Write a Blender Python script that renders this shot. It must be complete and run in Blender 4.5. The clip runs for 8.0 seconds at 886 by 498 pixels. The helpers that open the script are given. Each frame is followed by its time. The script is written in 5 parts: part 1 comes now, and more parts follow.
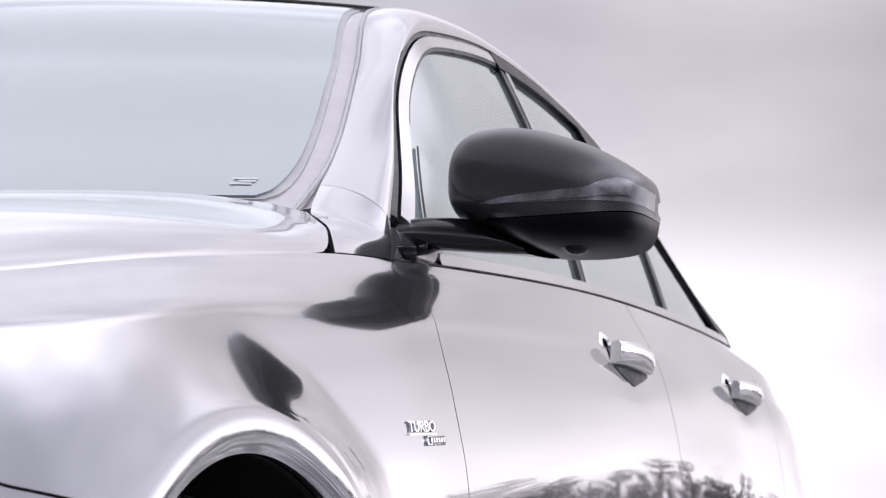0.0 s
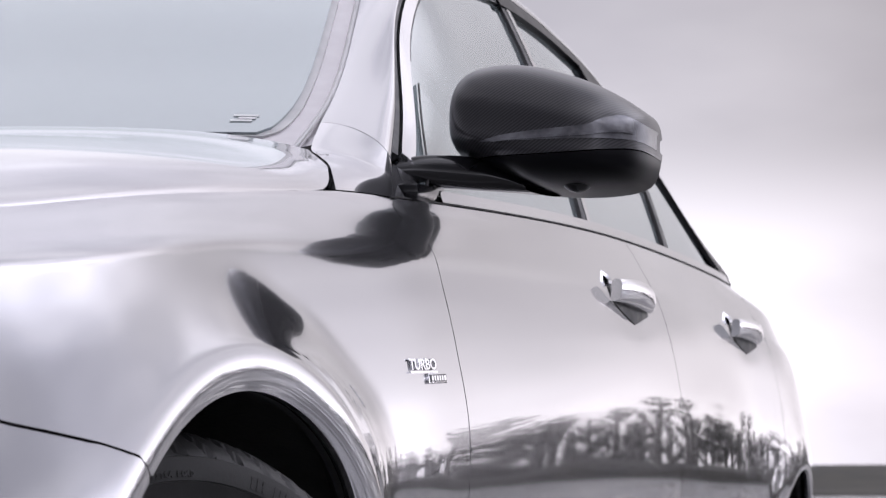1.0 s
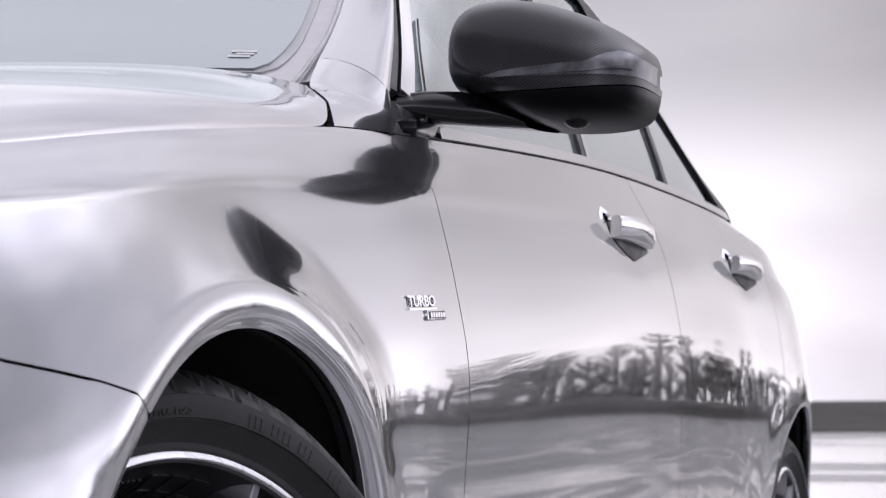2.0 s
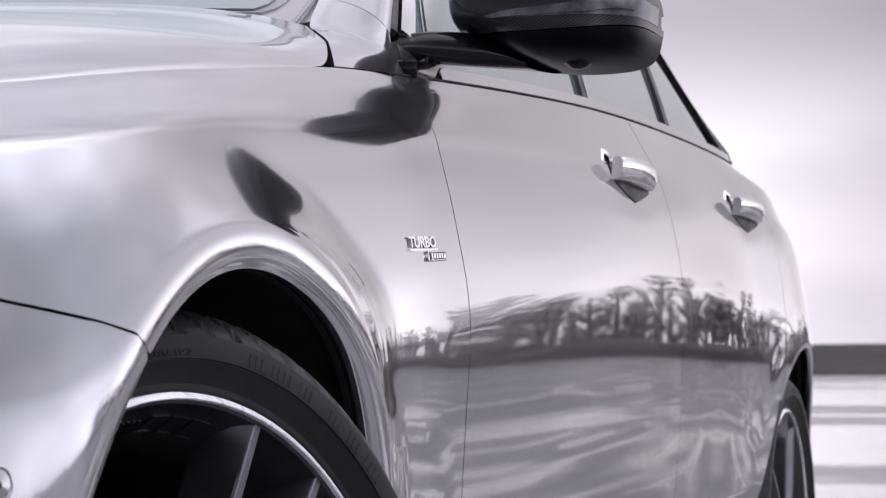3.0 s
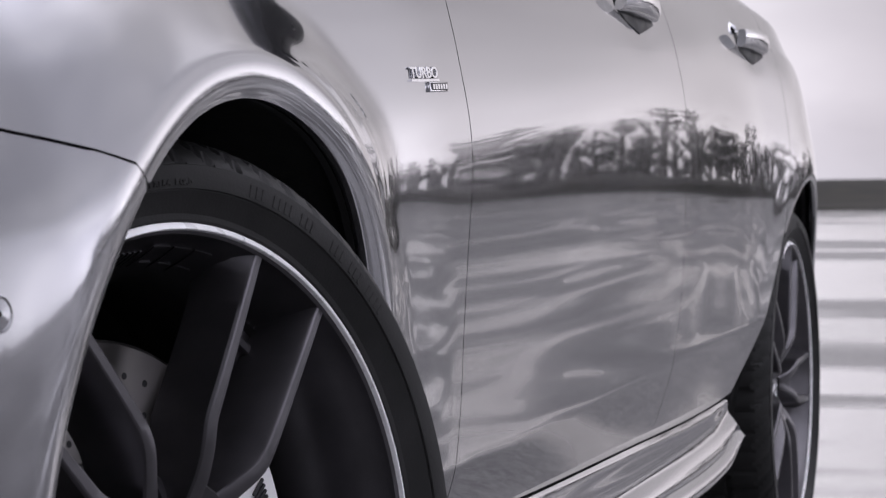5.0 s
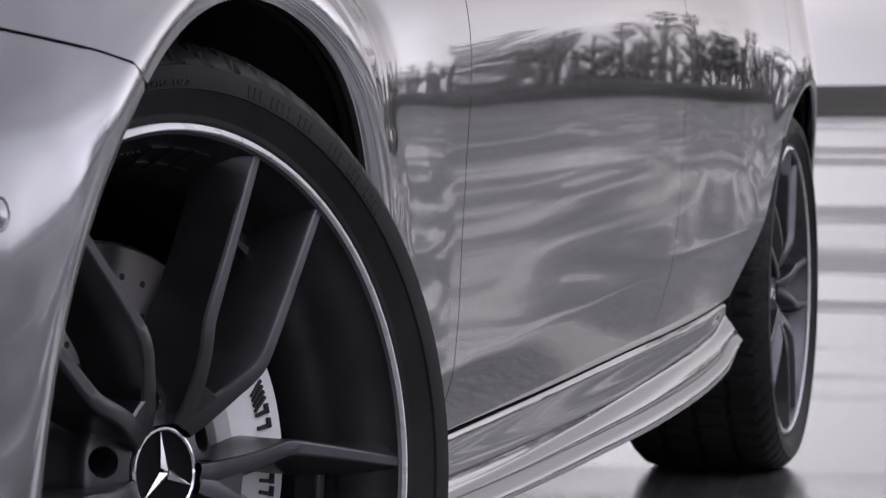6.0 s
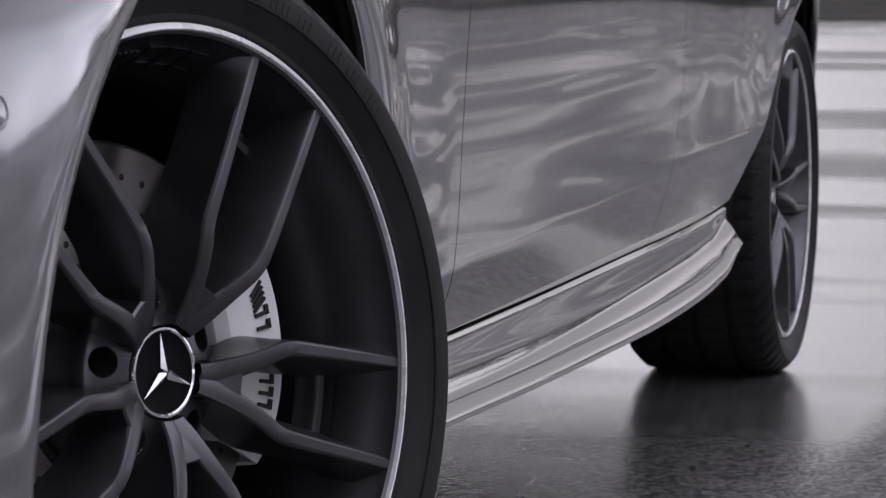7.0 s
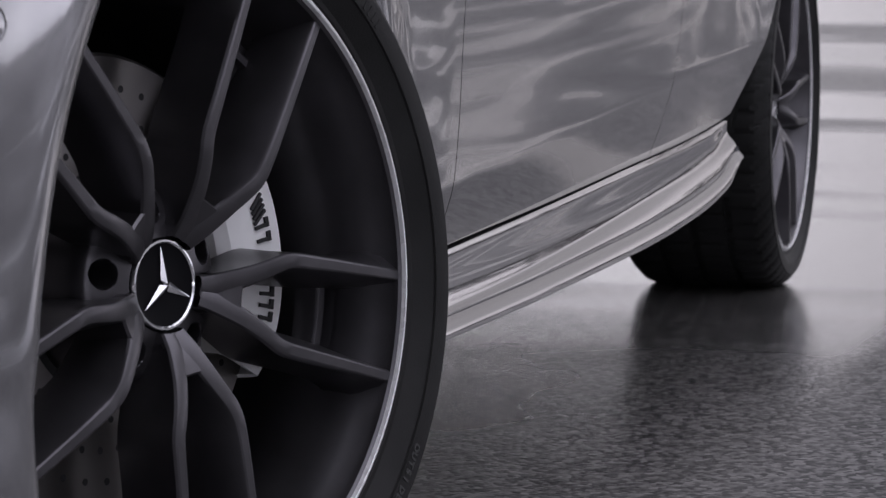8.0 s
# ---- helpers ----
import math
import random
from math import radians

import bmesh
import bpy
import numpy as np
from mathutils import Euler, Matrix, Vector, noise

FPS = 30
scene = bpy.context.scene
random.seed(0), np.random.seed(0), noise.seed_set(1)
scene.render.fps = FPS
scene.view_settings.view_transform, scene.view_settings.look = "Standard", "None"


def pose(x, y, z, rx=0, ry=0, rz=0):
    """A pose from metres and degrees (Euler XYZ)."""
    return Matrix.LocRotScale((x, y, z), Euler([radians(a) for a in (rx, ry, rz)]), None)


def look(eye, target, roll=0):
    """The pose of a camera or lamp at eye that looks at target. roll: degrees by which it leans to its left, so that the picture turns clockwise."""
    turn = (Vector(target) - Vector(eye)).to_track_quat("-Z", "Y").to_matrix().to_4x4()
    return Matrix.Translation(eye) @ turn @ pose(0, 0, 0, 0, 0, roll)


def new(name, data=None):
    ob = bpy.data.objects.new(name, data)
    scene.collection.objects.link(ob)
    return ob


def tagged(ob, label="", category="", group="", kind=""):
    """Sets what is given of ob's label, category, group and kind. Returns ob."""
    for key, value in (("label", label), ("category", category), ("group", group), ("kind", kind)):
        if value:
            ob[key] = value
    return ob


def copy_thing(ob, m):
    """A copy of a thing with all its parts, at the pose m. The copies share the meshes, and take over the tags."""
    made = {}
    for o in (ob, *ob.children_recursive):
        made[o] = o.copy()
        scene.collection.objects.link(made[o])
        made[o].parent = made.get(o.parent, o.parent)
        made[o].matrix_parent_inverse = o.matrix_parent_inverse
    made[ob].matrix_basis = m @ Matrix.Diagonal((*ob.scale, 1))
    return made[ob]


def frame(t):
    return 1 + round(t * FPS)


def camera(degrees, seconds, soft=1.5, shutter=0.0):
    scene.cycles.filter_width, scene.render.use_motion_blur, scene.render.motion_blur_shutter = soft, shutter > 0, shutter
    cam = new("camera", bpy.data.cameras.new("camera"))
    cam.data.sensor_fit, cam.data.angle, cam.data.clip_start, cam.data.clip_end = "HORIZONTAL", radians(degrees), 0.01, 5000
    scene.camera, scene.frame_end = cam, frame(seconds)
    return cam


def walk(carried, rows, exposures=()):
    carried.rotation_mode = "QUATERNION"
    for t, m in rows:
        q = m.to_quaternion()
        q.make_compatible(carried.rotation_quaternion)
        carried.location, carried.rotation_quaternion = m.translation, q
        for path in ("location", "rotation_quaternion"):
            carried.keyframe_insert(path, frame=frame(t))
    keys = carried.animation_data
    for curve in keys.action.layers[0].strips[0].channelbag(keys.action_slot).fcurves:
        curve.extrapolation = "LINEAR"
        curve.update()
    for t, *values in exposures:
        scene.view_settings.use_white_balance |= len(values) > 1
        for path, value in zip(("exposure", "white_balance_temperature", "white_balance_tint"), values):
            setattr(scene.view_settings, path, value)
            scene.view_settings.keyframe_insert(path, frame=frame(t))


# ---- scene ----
cam = camera(19.5, 8.0, 1.2)
PATH = [
    (0, (1.635, -1.928, 0.587), (1.086, -0.024, 0.859), -0.0),
    (0.5, (1.633, -1.925, 0.588), (1.083, -0.018, 0.836), 0.0),
    (1, (1.631, -1.921, 0.588), (1.081, -0.011, 0.812), 0.1),
    (1.5, (1.63, -1.916, 0.589), (1.08, -0.003, 0.79), 0.1),
    (2, (1.629, -1.912, 0.589), (1.078, 0.003, 0.764), 0.1),
    (3.5, (1.628, -1.904, 0.585), (1.074, 0.015, 0.692), -0.0),
    (4, (1.63, -1.902, 0.583), (1.074, 0.017, 0.659), -0.1),
    (4.5, (1.63, -1.901, 0.582), (1.073, 0.02, 0.622), -0.1),
    (4.7, (1.63, -1.9, 0.582), (1.072, 0.021, 0.608), -0.1),
    (5.8, (1.628, -1.893, 0.579), (1.071, 0.027, 0.525), 0.0),
    (6, (1.628, -1.893, 0.579), (1.071, 0.027, 0.51), 0.1),
    (6.5, (1.628, -1.892, 0.578), (1.071, 0.026, 0.473), 0.1),
    (7, (1.628, -1.89, 0.576), (1.072, 0.025, 0.433), 0.2),
    (7.5, (1.628, -1.889, 0.575), (1.072, 0.024, 0.399), 0.2),
    (8, (1.628, -1.888, 0.574), (1.073, 0.022, 0.365), 0.2),
]
walk(cam, [(t, look(eye, goal, roll)) for t, eye, goal, roll in PATH],
     [(0.0, 1.09, 6080, 18), (1.0, 0.96, 6080, 18), (2.0, 0.88, 6080, 18), (3.5, 0.66, 6080, 18),
      (4.5, 0.52, 6080, 18), (6.0, 0.30, 6080, 18), (7.0, 0.15, 6080, 18), (8.0, 0.05, 6080, 18)])
cam.data.dof.use_dof = True
cam.data.dof.focus_distance = 2.5
cam.data.dof.aperture_fstop = 20

# ---- sky and sun: overcast, broken cloud ----
world = bpy.data.worlds.new("overcast_sky")
scene.world = world
world.use_nodes = True
wn, wl = world.node_tree.nodes, world.node_tree.links
wn.clear()
w_out = wn.new("ShaderNodeOutputWorld")
w_bg = wn.new("ShaderNodeBackground")
w_sky = wn.new("ShaderNodeTexSky")
w_sky.sky_type = 'NISHITA'
w_sky.sun_disc = False
w_sky.sun_elevation = radians(21)
w_sky.sun_rotation = radians(6)
w_sky.dust_density = 4.0
w_co = wn.new("ShaderNodeTexCoord")
w_map = wn.new("ShaderNodeMapping")
w_map.inputs["Scale"].default_value = (1.0, 1.0, 2.6)
w_noise = wn.new("ShaderNodeTexNoise")
w_noise.inputs["Scale"].default_value = 2.6
w_noise.inputs["Detail"].default_value = 6.0
w_noise.inputs["Roughness"].default_value = 0.48
w_ramp = wn.new("ShaderNodeValToRGB")
w_ramp.color_ramp.elements[0].position = 0.36
w_ramp.color_ramp.elements[0].color = (5.4, 5.4, 5.9, 1)
w_ramp.color_ramp.elements[1].position = 0.62
w_ramp.color_ramp.elements[1].color = (10.5, 10.3, 10.4, 1)
w_mix = wn.new("ShaderNodeMixRGB")
w_mix.inputs[0].default_value = 0.95
wl.new(w_co.outputs["Generated"], w_map.inputs["Vector"])
wl.new(w_map.outputs["Vector"], w_noise.inputs["Vector"])
wl.new(w_noise.outputs["Fac"], w_ramp.inputs["Fac"])
wl.new(w_sky.outputs["Color"], w_mix.inputs[1])
wl.new(w_ramp.outputs["Color"], w_mix.inputs[2])
# the cloud is brightest round the veiled sun and dims away from it
w_dot = wn.new("ShaderNodeVectorMath")
w_dot.operation = 'DOT_PRODUCT'
w_dot.inputs[1].default_value = Vector((-0.34, 0.92, 0.20)).normalized()
w_glow = wn.new("ShaderNodeMapRange")
w_glow.interpolation_type = 'SMOOTHSTEP'
w_glow.inputs["From Min"].default_value = 0.94
w_glow.inputs["From Max"].default_value = 1.0
w_glow.inputs["To Min"].default_value = 0.85
w_glow.inputs["To Max"].default_value = 1.8
w_scale = wn.new("ShaderNodeVectorMath")
w_scale.operation = 'SCALE'
wl.new(w_co.outputs["Generated"], w_dot.inputs[0])
wl.new(w_dot.outputs["Value"], w_glow.inputs["Value"])
wl.new(w_mix.outputs["Color"], w_scale.inputs[0])
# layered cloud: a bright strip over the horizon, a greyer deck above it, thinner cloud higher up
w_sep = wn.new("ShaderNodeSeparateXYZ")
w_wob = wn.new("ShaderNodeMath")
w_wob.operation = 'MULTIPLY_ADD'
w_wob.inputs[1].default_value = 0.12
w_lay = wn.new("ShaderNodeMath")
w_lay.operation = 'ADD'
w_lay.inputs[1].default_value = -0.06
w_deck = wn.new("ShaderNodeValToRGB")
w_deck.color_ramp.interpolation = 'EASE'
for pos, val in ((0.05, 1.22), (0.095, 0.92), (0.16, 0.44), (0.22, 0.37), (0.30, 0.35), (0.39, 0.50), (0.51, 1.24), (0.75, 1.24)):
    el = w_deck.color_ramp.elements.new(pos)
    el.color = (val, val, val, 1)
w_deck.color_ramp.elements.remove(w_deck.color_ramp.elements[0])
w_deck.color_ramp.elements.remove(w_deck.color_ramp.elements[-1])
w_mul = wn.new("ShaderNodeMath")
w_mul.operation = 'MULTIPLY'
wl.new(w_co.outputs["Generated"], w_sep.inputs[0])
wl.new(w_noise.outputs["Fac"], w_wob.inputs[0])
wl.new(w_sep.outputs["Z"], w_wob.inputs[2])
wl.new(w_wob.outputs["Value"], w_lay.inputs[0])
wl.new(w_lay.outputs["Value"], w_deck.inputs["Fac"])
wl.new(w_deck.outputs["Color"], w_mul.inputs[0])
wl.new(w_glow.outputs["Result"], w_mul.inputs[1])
# the unseen sky to the side is brightened in a band, for the fender's reflections
w_side = wn.new("ShaderNodeValToRGB")
w_side.color_ramp.interpolation = 'EASE'
for pos, val in ((0.10, 0.75), (0.24, 1.15), (0.38, 2.1), (0.50, 2.75), (0.62, 2.9), (0.76, 2.0), (0.95, 1.0)):
    el = w_side.color_ramp.elements.new(pos)
    el.color = (val, val, val, 1)
w_side.color_ramp.elements.remove(w_side.color_ramp.elements[0])
w_side.color_ramp.elements.remove(w_side.color_ramp.elements[-1])
w_all = wn.new("ShaderNodeMath")
w_all.operation = 'MULTIPLY'
wl.new(w_sep.outputs["X"], w_side.inputs["Fac"])
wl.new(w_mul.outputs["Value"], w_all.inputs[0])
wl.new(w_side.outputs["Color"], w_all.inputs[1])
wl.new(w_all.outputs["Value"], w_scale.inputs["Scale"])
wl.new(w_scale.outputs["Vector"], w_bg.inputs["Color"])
w_bg.inputs["Strength"].default_value = 0.065
wl.new(w_bg.outputs["Background"], w_out.inputs["Surface"])

sun_data = bpy.data.lights.new("sun", 'SUN')
sun_data.energy = 0.5
sun_data.angle = radians(150)
sun_data.color = (1.0, 0.97, 0.94)
sun = new("sun", sun_data)
sun.matrix_world = look((1.0, 3.3, 9.6), (0, 0, 0))


# ---- materials ----
def material(name, base, rough=0.5, metal=0.0, **extra):
    m = bpy.data.materials.new(name)
    m.use_nodes = True
    b = m.node_tree.nodes["Principled BSDF"]
    b.inputs["Base Color"].default_value = (*base, 1)
    b.inputs["Roughness"].default_value = rough
    b.inputs["Metallic"].default_value = metal
    for key, value in extra.items():
        b.inputs[key.replace("_", " ")].default_value = value
    return m


def vary(m, lo, hi, scale, detail=4.0, socket="Base Color", bump=0.0, bump_scale=None, coords="Object"):
    """Noise between two values on a socket, and a fine bump."""
    nt = m.node_tree
    b = nt.nodes["Principled BSDF"]
    co = nt.nodes.new("ShaderNodeTexCoord")
    n = nt.nodes.new("ShaderNodeTexNoise")
    n.inputs["Scale"].default_value = scale
    n.inputs["Detail"].default_value = detail
    nt.links.new(co.outputs[coords], n.inputs["Vector"])
    r = nt.nodes.new("ShaderNodeValToRGB")
    r.color_ramp.elements[0].position, r.color_ramp.elements[1].position = 0.32, 0.68
    lo3 = lo if isinstance(lo, tuple) else (lo, lo, lo)
    hi3 = hi if isinstance(hi, tuple) else (hi, hi, hi)
    r.color_ramp.elements[0].color = (*lo3, 1)
    r.color_ramp.elements[1].color = (*hi3, 1)
    nt.links.new(n.outputs["Fac"], r.inputs["Fac"])
    nt.links.new(r.outputs["Color"], b.inputs[socket])
    if bump:
        n2 = nt.nodes.new("ShaderNodeTexNoise")
        n2.inputs["Scale"].default_value = bump_scale or scale * 6
        n2.inputs["Detail"].default_value = 3.0
        nt.links.new(co.outputs[coords], n2.inputs["Vector"])
        bp = nt.nodes.new("ShaderNodeBump")
        bp.inputs["Strength"].default_value = bump
        bp.inputs["Distance"].default_value = 0.002
        nt.links.new(n2.outputs["Fac"], bp.inputs["Height"])
        nt.links.new(bp.outputs["Normal"], b.inputs["Normal"])
    return m


PAINT = material("silver_metallic_paint", (0.35, 0.35, 0.365), 0.095, 0.9, Coat_Weight=1.0, Coat_Roughness=0.012, Coat_IOR=1.5)
vary(PAINT, (0.335, 0.335, 0.35), (0.37, 0.37, 0.385), 900.0, 2.0)
TRIM_GREY = vary(material("grey_rubber_trim", (0.33, 0.33, 0.335), 0.40), 0.30, 0.36, 30.0)
PILLAR_GREY = vary(material("grey_lacquered_trim", (0.42, 0.405, 0.42), 0.24, 0.6), (0.40, 0.388, 0.40), (0.44, 0.425, 0.44), 40.0)
INNER = material("dark_inner_body", (0.012, 0.012, 0.013), 0.85)
GLOSS_BLACK = vary(material("gloss_black_plastic", (0.005, 0.005, 0.006), 0.08, 0.0, Specular_IOR_Level=0.32), 0.07, 0.12, 6.0, socket="Roughness")
SATIN_BLACK = vary(material("satin_black_plastic", (0.004, 0.004, 0.005), 0.3, 0.0, Specular_IOR_Level=0.07), 0.26, 0.36, 8.0, socket="Roughness")
# rubber black, also used for the dark patch painted under the door handles
SEAL_AND_SHADE = vary(material("black_seal_and_bowl_shade", (0.012, 0.012, 0.013), 0.45), 0.4, 0.6, 30.0, socket="Roughness")
LINER = vary(material("wheel_arch_liner", (0.008, 0.008, 0.008), 0.9), 0.006, 0.014, 25.0, bump=0.4, bump_scale=180)
CHROME = material("chrome", (0.80, 0.80, 0.82), 0.08, 1.0)
vary(CHROME, 0.05, 0.12, 40.0, socket="Roughness")
TYRE = vary(material("tyre_rubber", (0.015, 0.015, 0.016), 0.55, Specular_IOR_Level=0.24), 0.011, 0.020, 14.0, bump=0.15, bump_scale=500)
TYRE_MARK = vary(material("raised_rubber_mark", (0.034, 0.034, 0.036), 0.5), 0.028, 0.040, 40.0)
RIM = vary(material("satin_black_alloy", (0.09, 0.088, 0.093), 0.30, 0.85), (0.084, 0.081, 0.087), (0.108, 0.104, 0.112), 20.0, bump=0.06, bump_scale=900)
RIM_EDGE = vary(material("machined_bright_rim_edge", (0.96, 0.96, 0.97), 0.40, 0.15), 0.24, 0.34, 60.0, socket="Roughness")
DISC = vary(material("brake_disc_steel", (0.36, 0.345, 0.33), 0.36, 0.95, Anisotropic=0.85, Anisotropic_Rotation=0.25), 0.28, 0.46, 9.0, socket="Roughness", bump=0.03, bump_scale=300)
d_tan = DISC.node_tree.nodes.new("ShaderNodeTangent")
d_tan.direction_type = 'RADIAL'
d_tan.axis = 'X'
DISC.node_tree.links.new(d_tan.outputs["Tangent"], DISC.node_tree.nodes["Principled BSDF"].inputs["Tangent"])
CALIPER = vary(material("grey_painted_caliper", (0.88, 0.88, 0.90), 0.30, 0.0), 0.86, 0.92, 25.0)
GLASS_PRINT = vary(material("grey_glass_print", (0.43, 0.45, 0.46), 0.35), 0.41, 0.47, 50.0)
MARK_DARK = material("dark_print_and_hole_shade", (0.02, 0.02, 0.022), 0.5)
LAMP_CLEAR = material("clear_indicator_lens", (0.30, 0.30, 0.32), 0.12, 0.45, Coat_Weight=0.4)
vary(LAMP_CLEAR, (0.05, 0.05, 0.056), (0.12, 0.12, 0.132), 60.0, 3.0)
MIRROR = material("mirror_glass", (0.85, 0.86, 0.87), 0.01, 1.0)
FABRIC = vary(material("dark_cabin_trim", (0.02, 0.02, 0.022), 0.8), 0.014, 0.028, 60.0)

# coated, insulating glass: strongly reflecting, little light passes
GLASS = bpy.data.materials.new("coated_window_glass")
GLASS.use_nodes = True
gn = GLASS.node_tree
gb = gn.nodes["Principled BSDF"]
gb.inputs["Base Color"].default_value = (0.24, 0.26, 0.27, 1)
gb.inputs["Roughness"].default_value = 0.012
gb.inputs["IOR"].default_value = 1.52
gb.inputs["Transmission Weight"].default_value = 0.40
gb.inputs["Metallic"].default_value = 0.08
gb.inputs["Coat Weight"].default_value = 1.0
gb.inputs["Coat IOR"].default_value = 1.6
gb.inputs["Coat Tint"].default_value = (0.93, 0.985, 0.99, 1)
gb.inputs["Specular Tint"].default_value = (0.90, 0.985, 1.0, 1)

# woven carbon under lacquer: two diagonal sets of threads
CARBON = bpy.data.materials.new("lacquered_carbon_weave")
CARBON.use_nodes = True
cn = CARBON.node_tree
cb = cn.nodes["Principled BSDF"]
cb.inputs["Roughness"].default_value = 0.35
cb.inputs["Metallic"].default_value = 0.05
cb.inputs["Specular IOR Level"].default_value = 0.22
cb.inputs["Coat Weight"].default_value = 0.30
cb.inputs["Coat Roughness"].default_value = 0.10
c_co = cn.nodes.new("ShaderNodeTexCoord")
c_map = cn.nodes.new("ShaderNodeMapping")
c_map.inputs["Rotation"].default_value = (0, radians(33), 0)
c_chk = cn.nodes.new("ShaderNodeTexWave")
c_chk.bands_direction = 'Z'
c_chk.inputs["Scale"].default_value = 105.0
c_chk.inputs["Distortion"].default_value = 0.6
c_chk.inputs["Detail Scale"].default_value = 60.0
c_ramp = cn.nodes.new("ShaderNodeValToRGB")
c_ramp.color_ramp.elements[0].position = 0.2
c_ramp.color_ramp.elements[1].position = 0.9
c_ramp.color_ramp.elements[0].color = (0.009, 0.0088, 0.010, 1)
c_ramp.color_ramp.elements[1].color = (0.024, 0.0235, 0.027, 1)
cn.links.new(c_co.outputs["Object"], c_map.inputs["Vector"])
cn.links.new(c_map.outputs["Vector"], c_chk.inputs["Vector"])
cn.links.new(c_chk.outputs["Fac"], c_ramp.inputs["Fac"])
cn.links.new(c_ramp.outputs["Color"], cb.inputs["Base Color"])

# wet asphalt: dark stones, a film of water with drier, rougher patches
ASPHALT = bpy.data.materials.new("wet_asphalt")
ASPHALT.use_nodes = True
an = ASPHALT.node_tree
ab = an.nodes["Principled BSDF"]
a_co = an.nodes.new("ShaderNodeTexCoord")
a_vor = an.nodes.new("ShaderNodeTexVoronoi")
a_vor.inputs["Scale"].default_value = 120.0
a_big = an.nodes.new("ShaderNodeTexNoise")
a_big.inputs["Scale"].default_value = 0.55
a_big.inputs["Detail"].default_value = 6.0
a_col = an.nodes.new("ShaderNodeValToRGB")
a_col.color_ramp.elements[0].color = (0.020, 0.020, 0.021, 1)
a_col.color_ramp.elements[1].color = (0.26, 0.252, 0.246, 1)
a_col.color_ramp.elements[0].position, a_col.color_ramp.elements[1].position = 0.30, 0.95
a_rgh = an.nodes.new("ShaderNodeValToRGB")
a_rgh.color_ramp.elements[0].position, a_rgh.color_ramp.elements[1].position = 0.84, 1.0
a_rgh.color_ramp.elements[0].color = (0.13, 0.13, 0.13, 1)
a_rgh.color_ramp.elements[1].color = (0.36, 0.36, 0.36, 1)
a_bmp = an.nodes.new("ShaderNodeBump")
a_bmp.inputs["Distance"].default_value = 0.003
a_bmp.invert = True
a_str = an.nodes.new("ShaderNodeMath")
a_str.operation = 'MULTIPLY'
a_str.inputs[1].default_value = 0.6
a_pat = an.nodes.new("ShaderNodeTexNoise")
a_pat.inputs["Scale"].default_value = 0.16
a_pat.inputs["Detail"].default_value = 5.0
a_mix = an.nodes.new("ShaderNodeMath")
a_mix.operation = 'MULTIPLY_ADD'
a_mix.inputs[1].default_value = 1.3
a_half = an.nodes.new("ShaderNodeMath")
a_half.operation = 'MULTIPLY_ADD'
a_half.inputs[1].default_value = 0.45
a_half.inputs[2].default_value = -0.36
for node in (a_vor, a_big, a_pat):
    an.links.new(a_co.outputs["Object"], node.inputs["Vector"])
an.links.new(a_vor.outputs["Color"], a_col.inputs["Fac"])
an.links.new(a_col.outputs["Color"], ab.inputs["Base Color"])
an.links.new(a_big.outputs["Fac"], a_half.inputs[0])
an.links.new(a_pat.outputs["Fac"], a_mix.inputs[0])
an.links.new(a_half.outputs["Value"], a_mix.inputs[2])
# worn near stones give way to a film of water farther back, with swept curves drying on it
a_sep = an.nodes.new("ShaderNodeSeparateXYZ")
a_dia = an.nodes.new("ShaderNodeMath")
a_dia.operation = 'MULTIPLY_ADD'
a_dia.inputs[1].default_value = -0.7
a_film = an.nodes.new("ShaderNodeMapRange")
a_film.interpolation_type = 'SMOOTHSTEP'
a_film.inputs["From Min"].default_value = 0.1
a_film.inputs["From Max"].default_value = 1.6
a_film.inputs["To Min"].default_value = 0.34
a_film.inputs["To Max"].default_value = -0.06
a_edge = an.nodes.new("ShaderNodeMath")
a_edge.operation = 'MULTIPLY_ADD'
a_edge.inputs[1].default_value = 0.5
a_swirl = an.nodes.new("ShaderNodeTexNoise")
a_swirl.inputs["Scale"].default_value = 1.0
a_swirl.inputs["Detail"].default_value = 2.0
a_swirl.inputs["Distortion"].default_value = 2.6
a_off = an.nodes.new("ShaderNodeMapping")
a_off.inputs["Location"].default_value = (-3.2, -2.0, 0)
a_off.inputs["Scale"].default_value = (1.15, 0.17, 1.0)
# behind the car the water lies in long streaks across the track
a_band = an.nodes.new("ShaderNodeTexNoise")
a_band.inputs["Scale"].default_value = 1.0
a_band.inputs["Detail"].default_value = 3.0
a_lie = an.nodes.new("ShaderNodeMapping")
a_lie.inputs["Location"].default_value = (0.0, 0.9, 0)
a_lie.inputs["Scale"].default_value = (0.07, 0.36, 1.0)
a_sel = an.nodes.new("ShaderNodeMapRange")
a_sel.interpolation_type = 'SMOOTHSTEP'
a_sel.inputs["From Min"].default_value = 1.3
a_sel.inputs["From Max"].default_value = 2.0
a_two_ways = an.nodes.new("ShaderNodeMixRGB")
a_even = an.nodes.new("ShaderNodeMapRange")
a_even.inputs["From Min"].default_value = 0.36
a_even.inputs["From Max"].default_value = 0.66
a_swp = an.nodes.new("ShaderNodeMath")
a_swp.operation = 'MULTIPLY_ADD'
a_swp.inputs[1].default_value = 0.70
a_tot = an.nodes.new("ShaderNodeMath")
a_tot.operation = 'ADD'
an.links.new(a_co.outputs["Object"], a_sep.inputs[0])
an.links.new(a_sep.outputs["X"], a_dia.inputs[0])
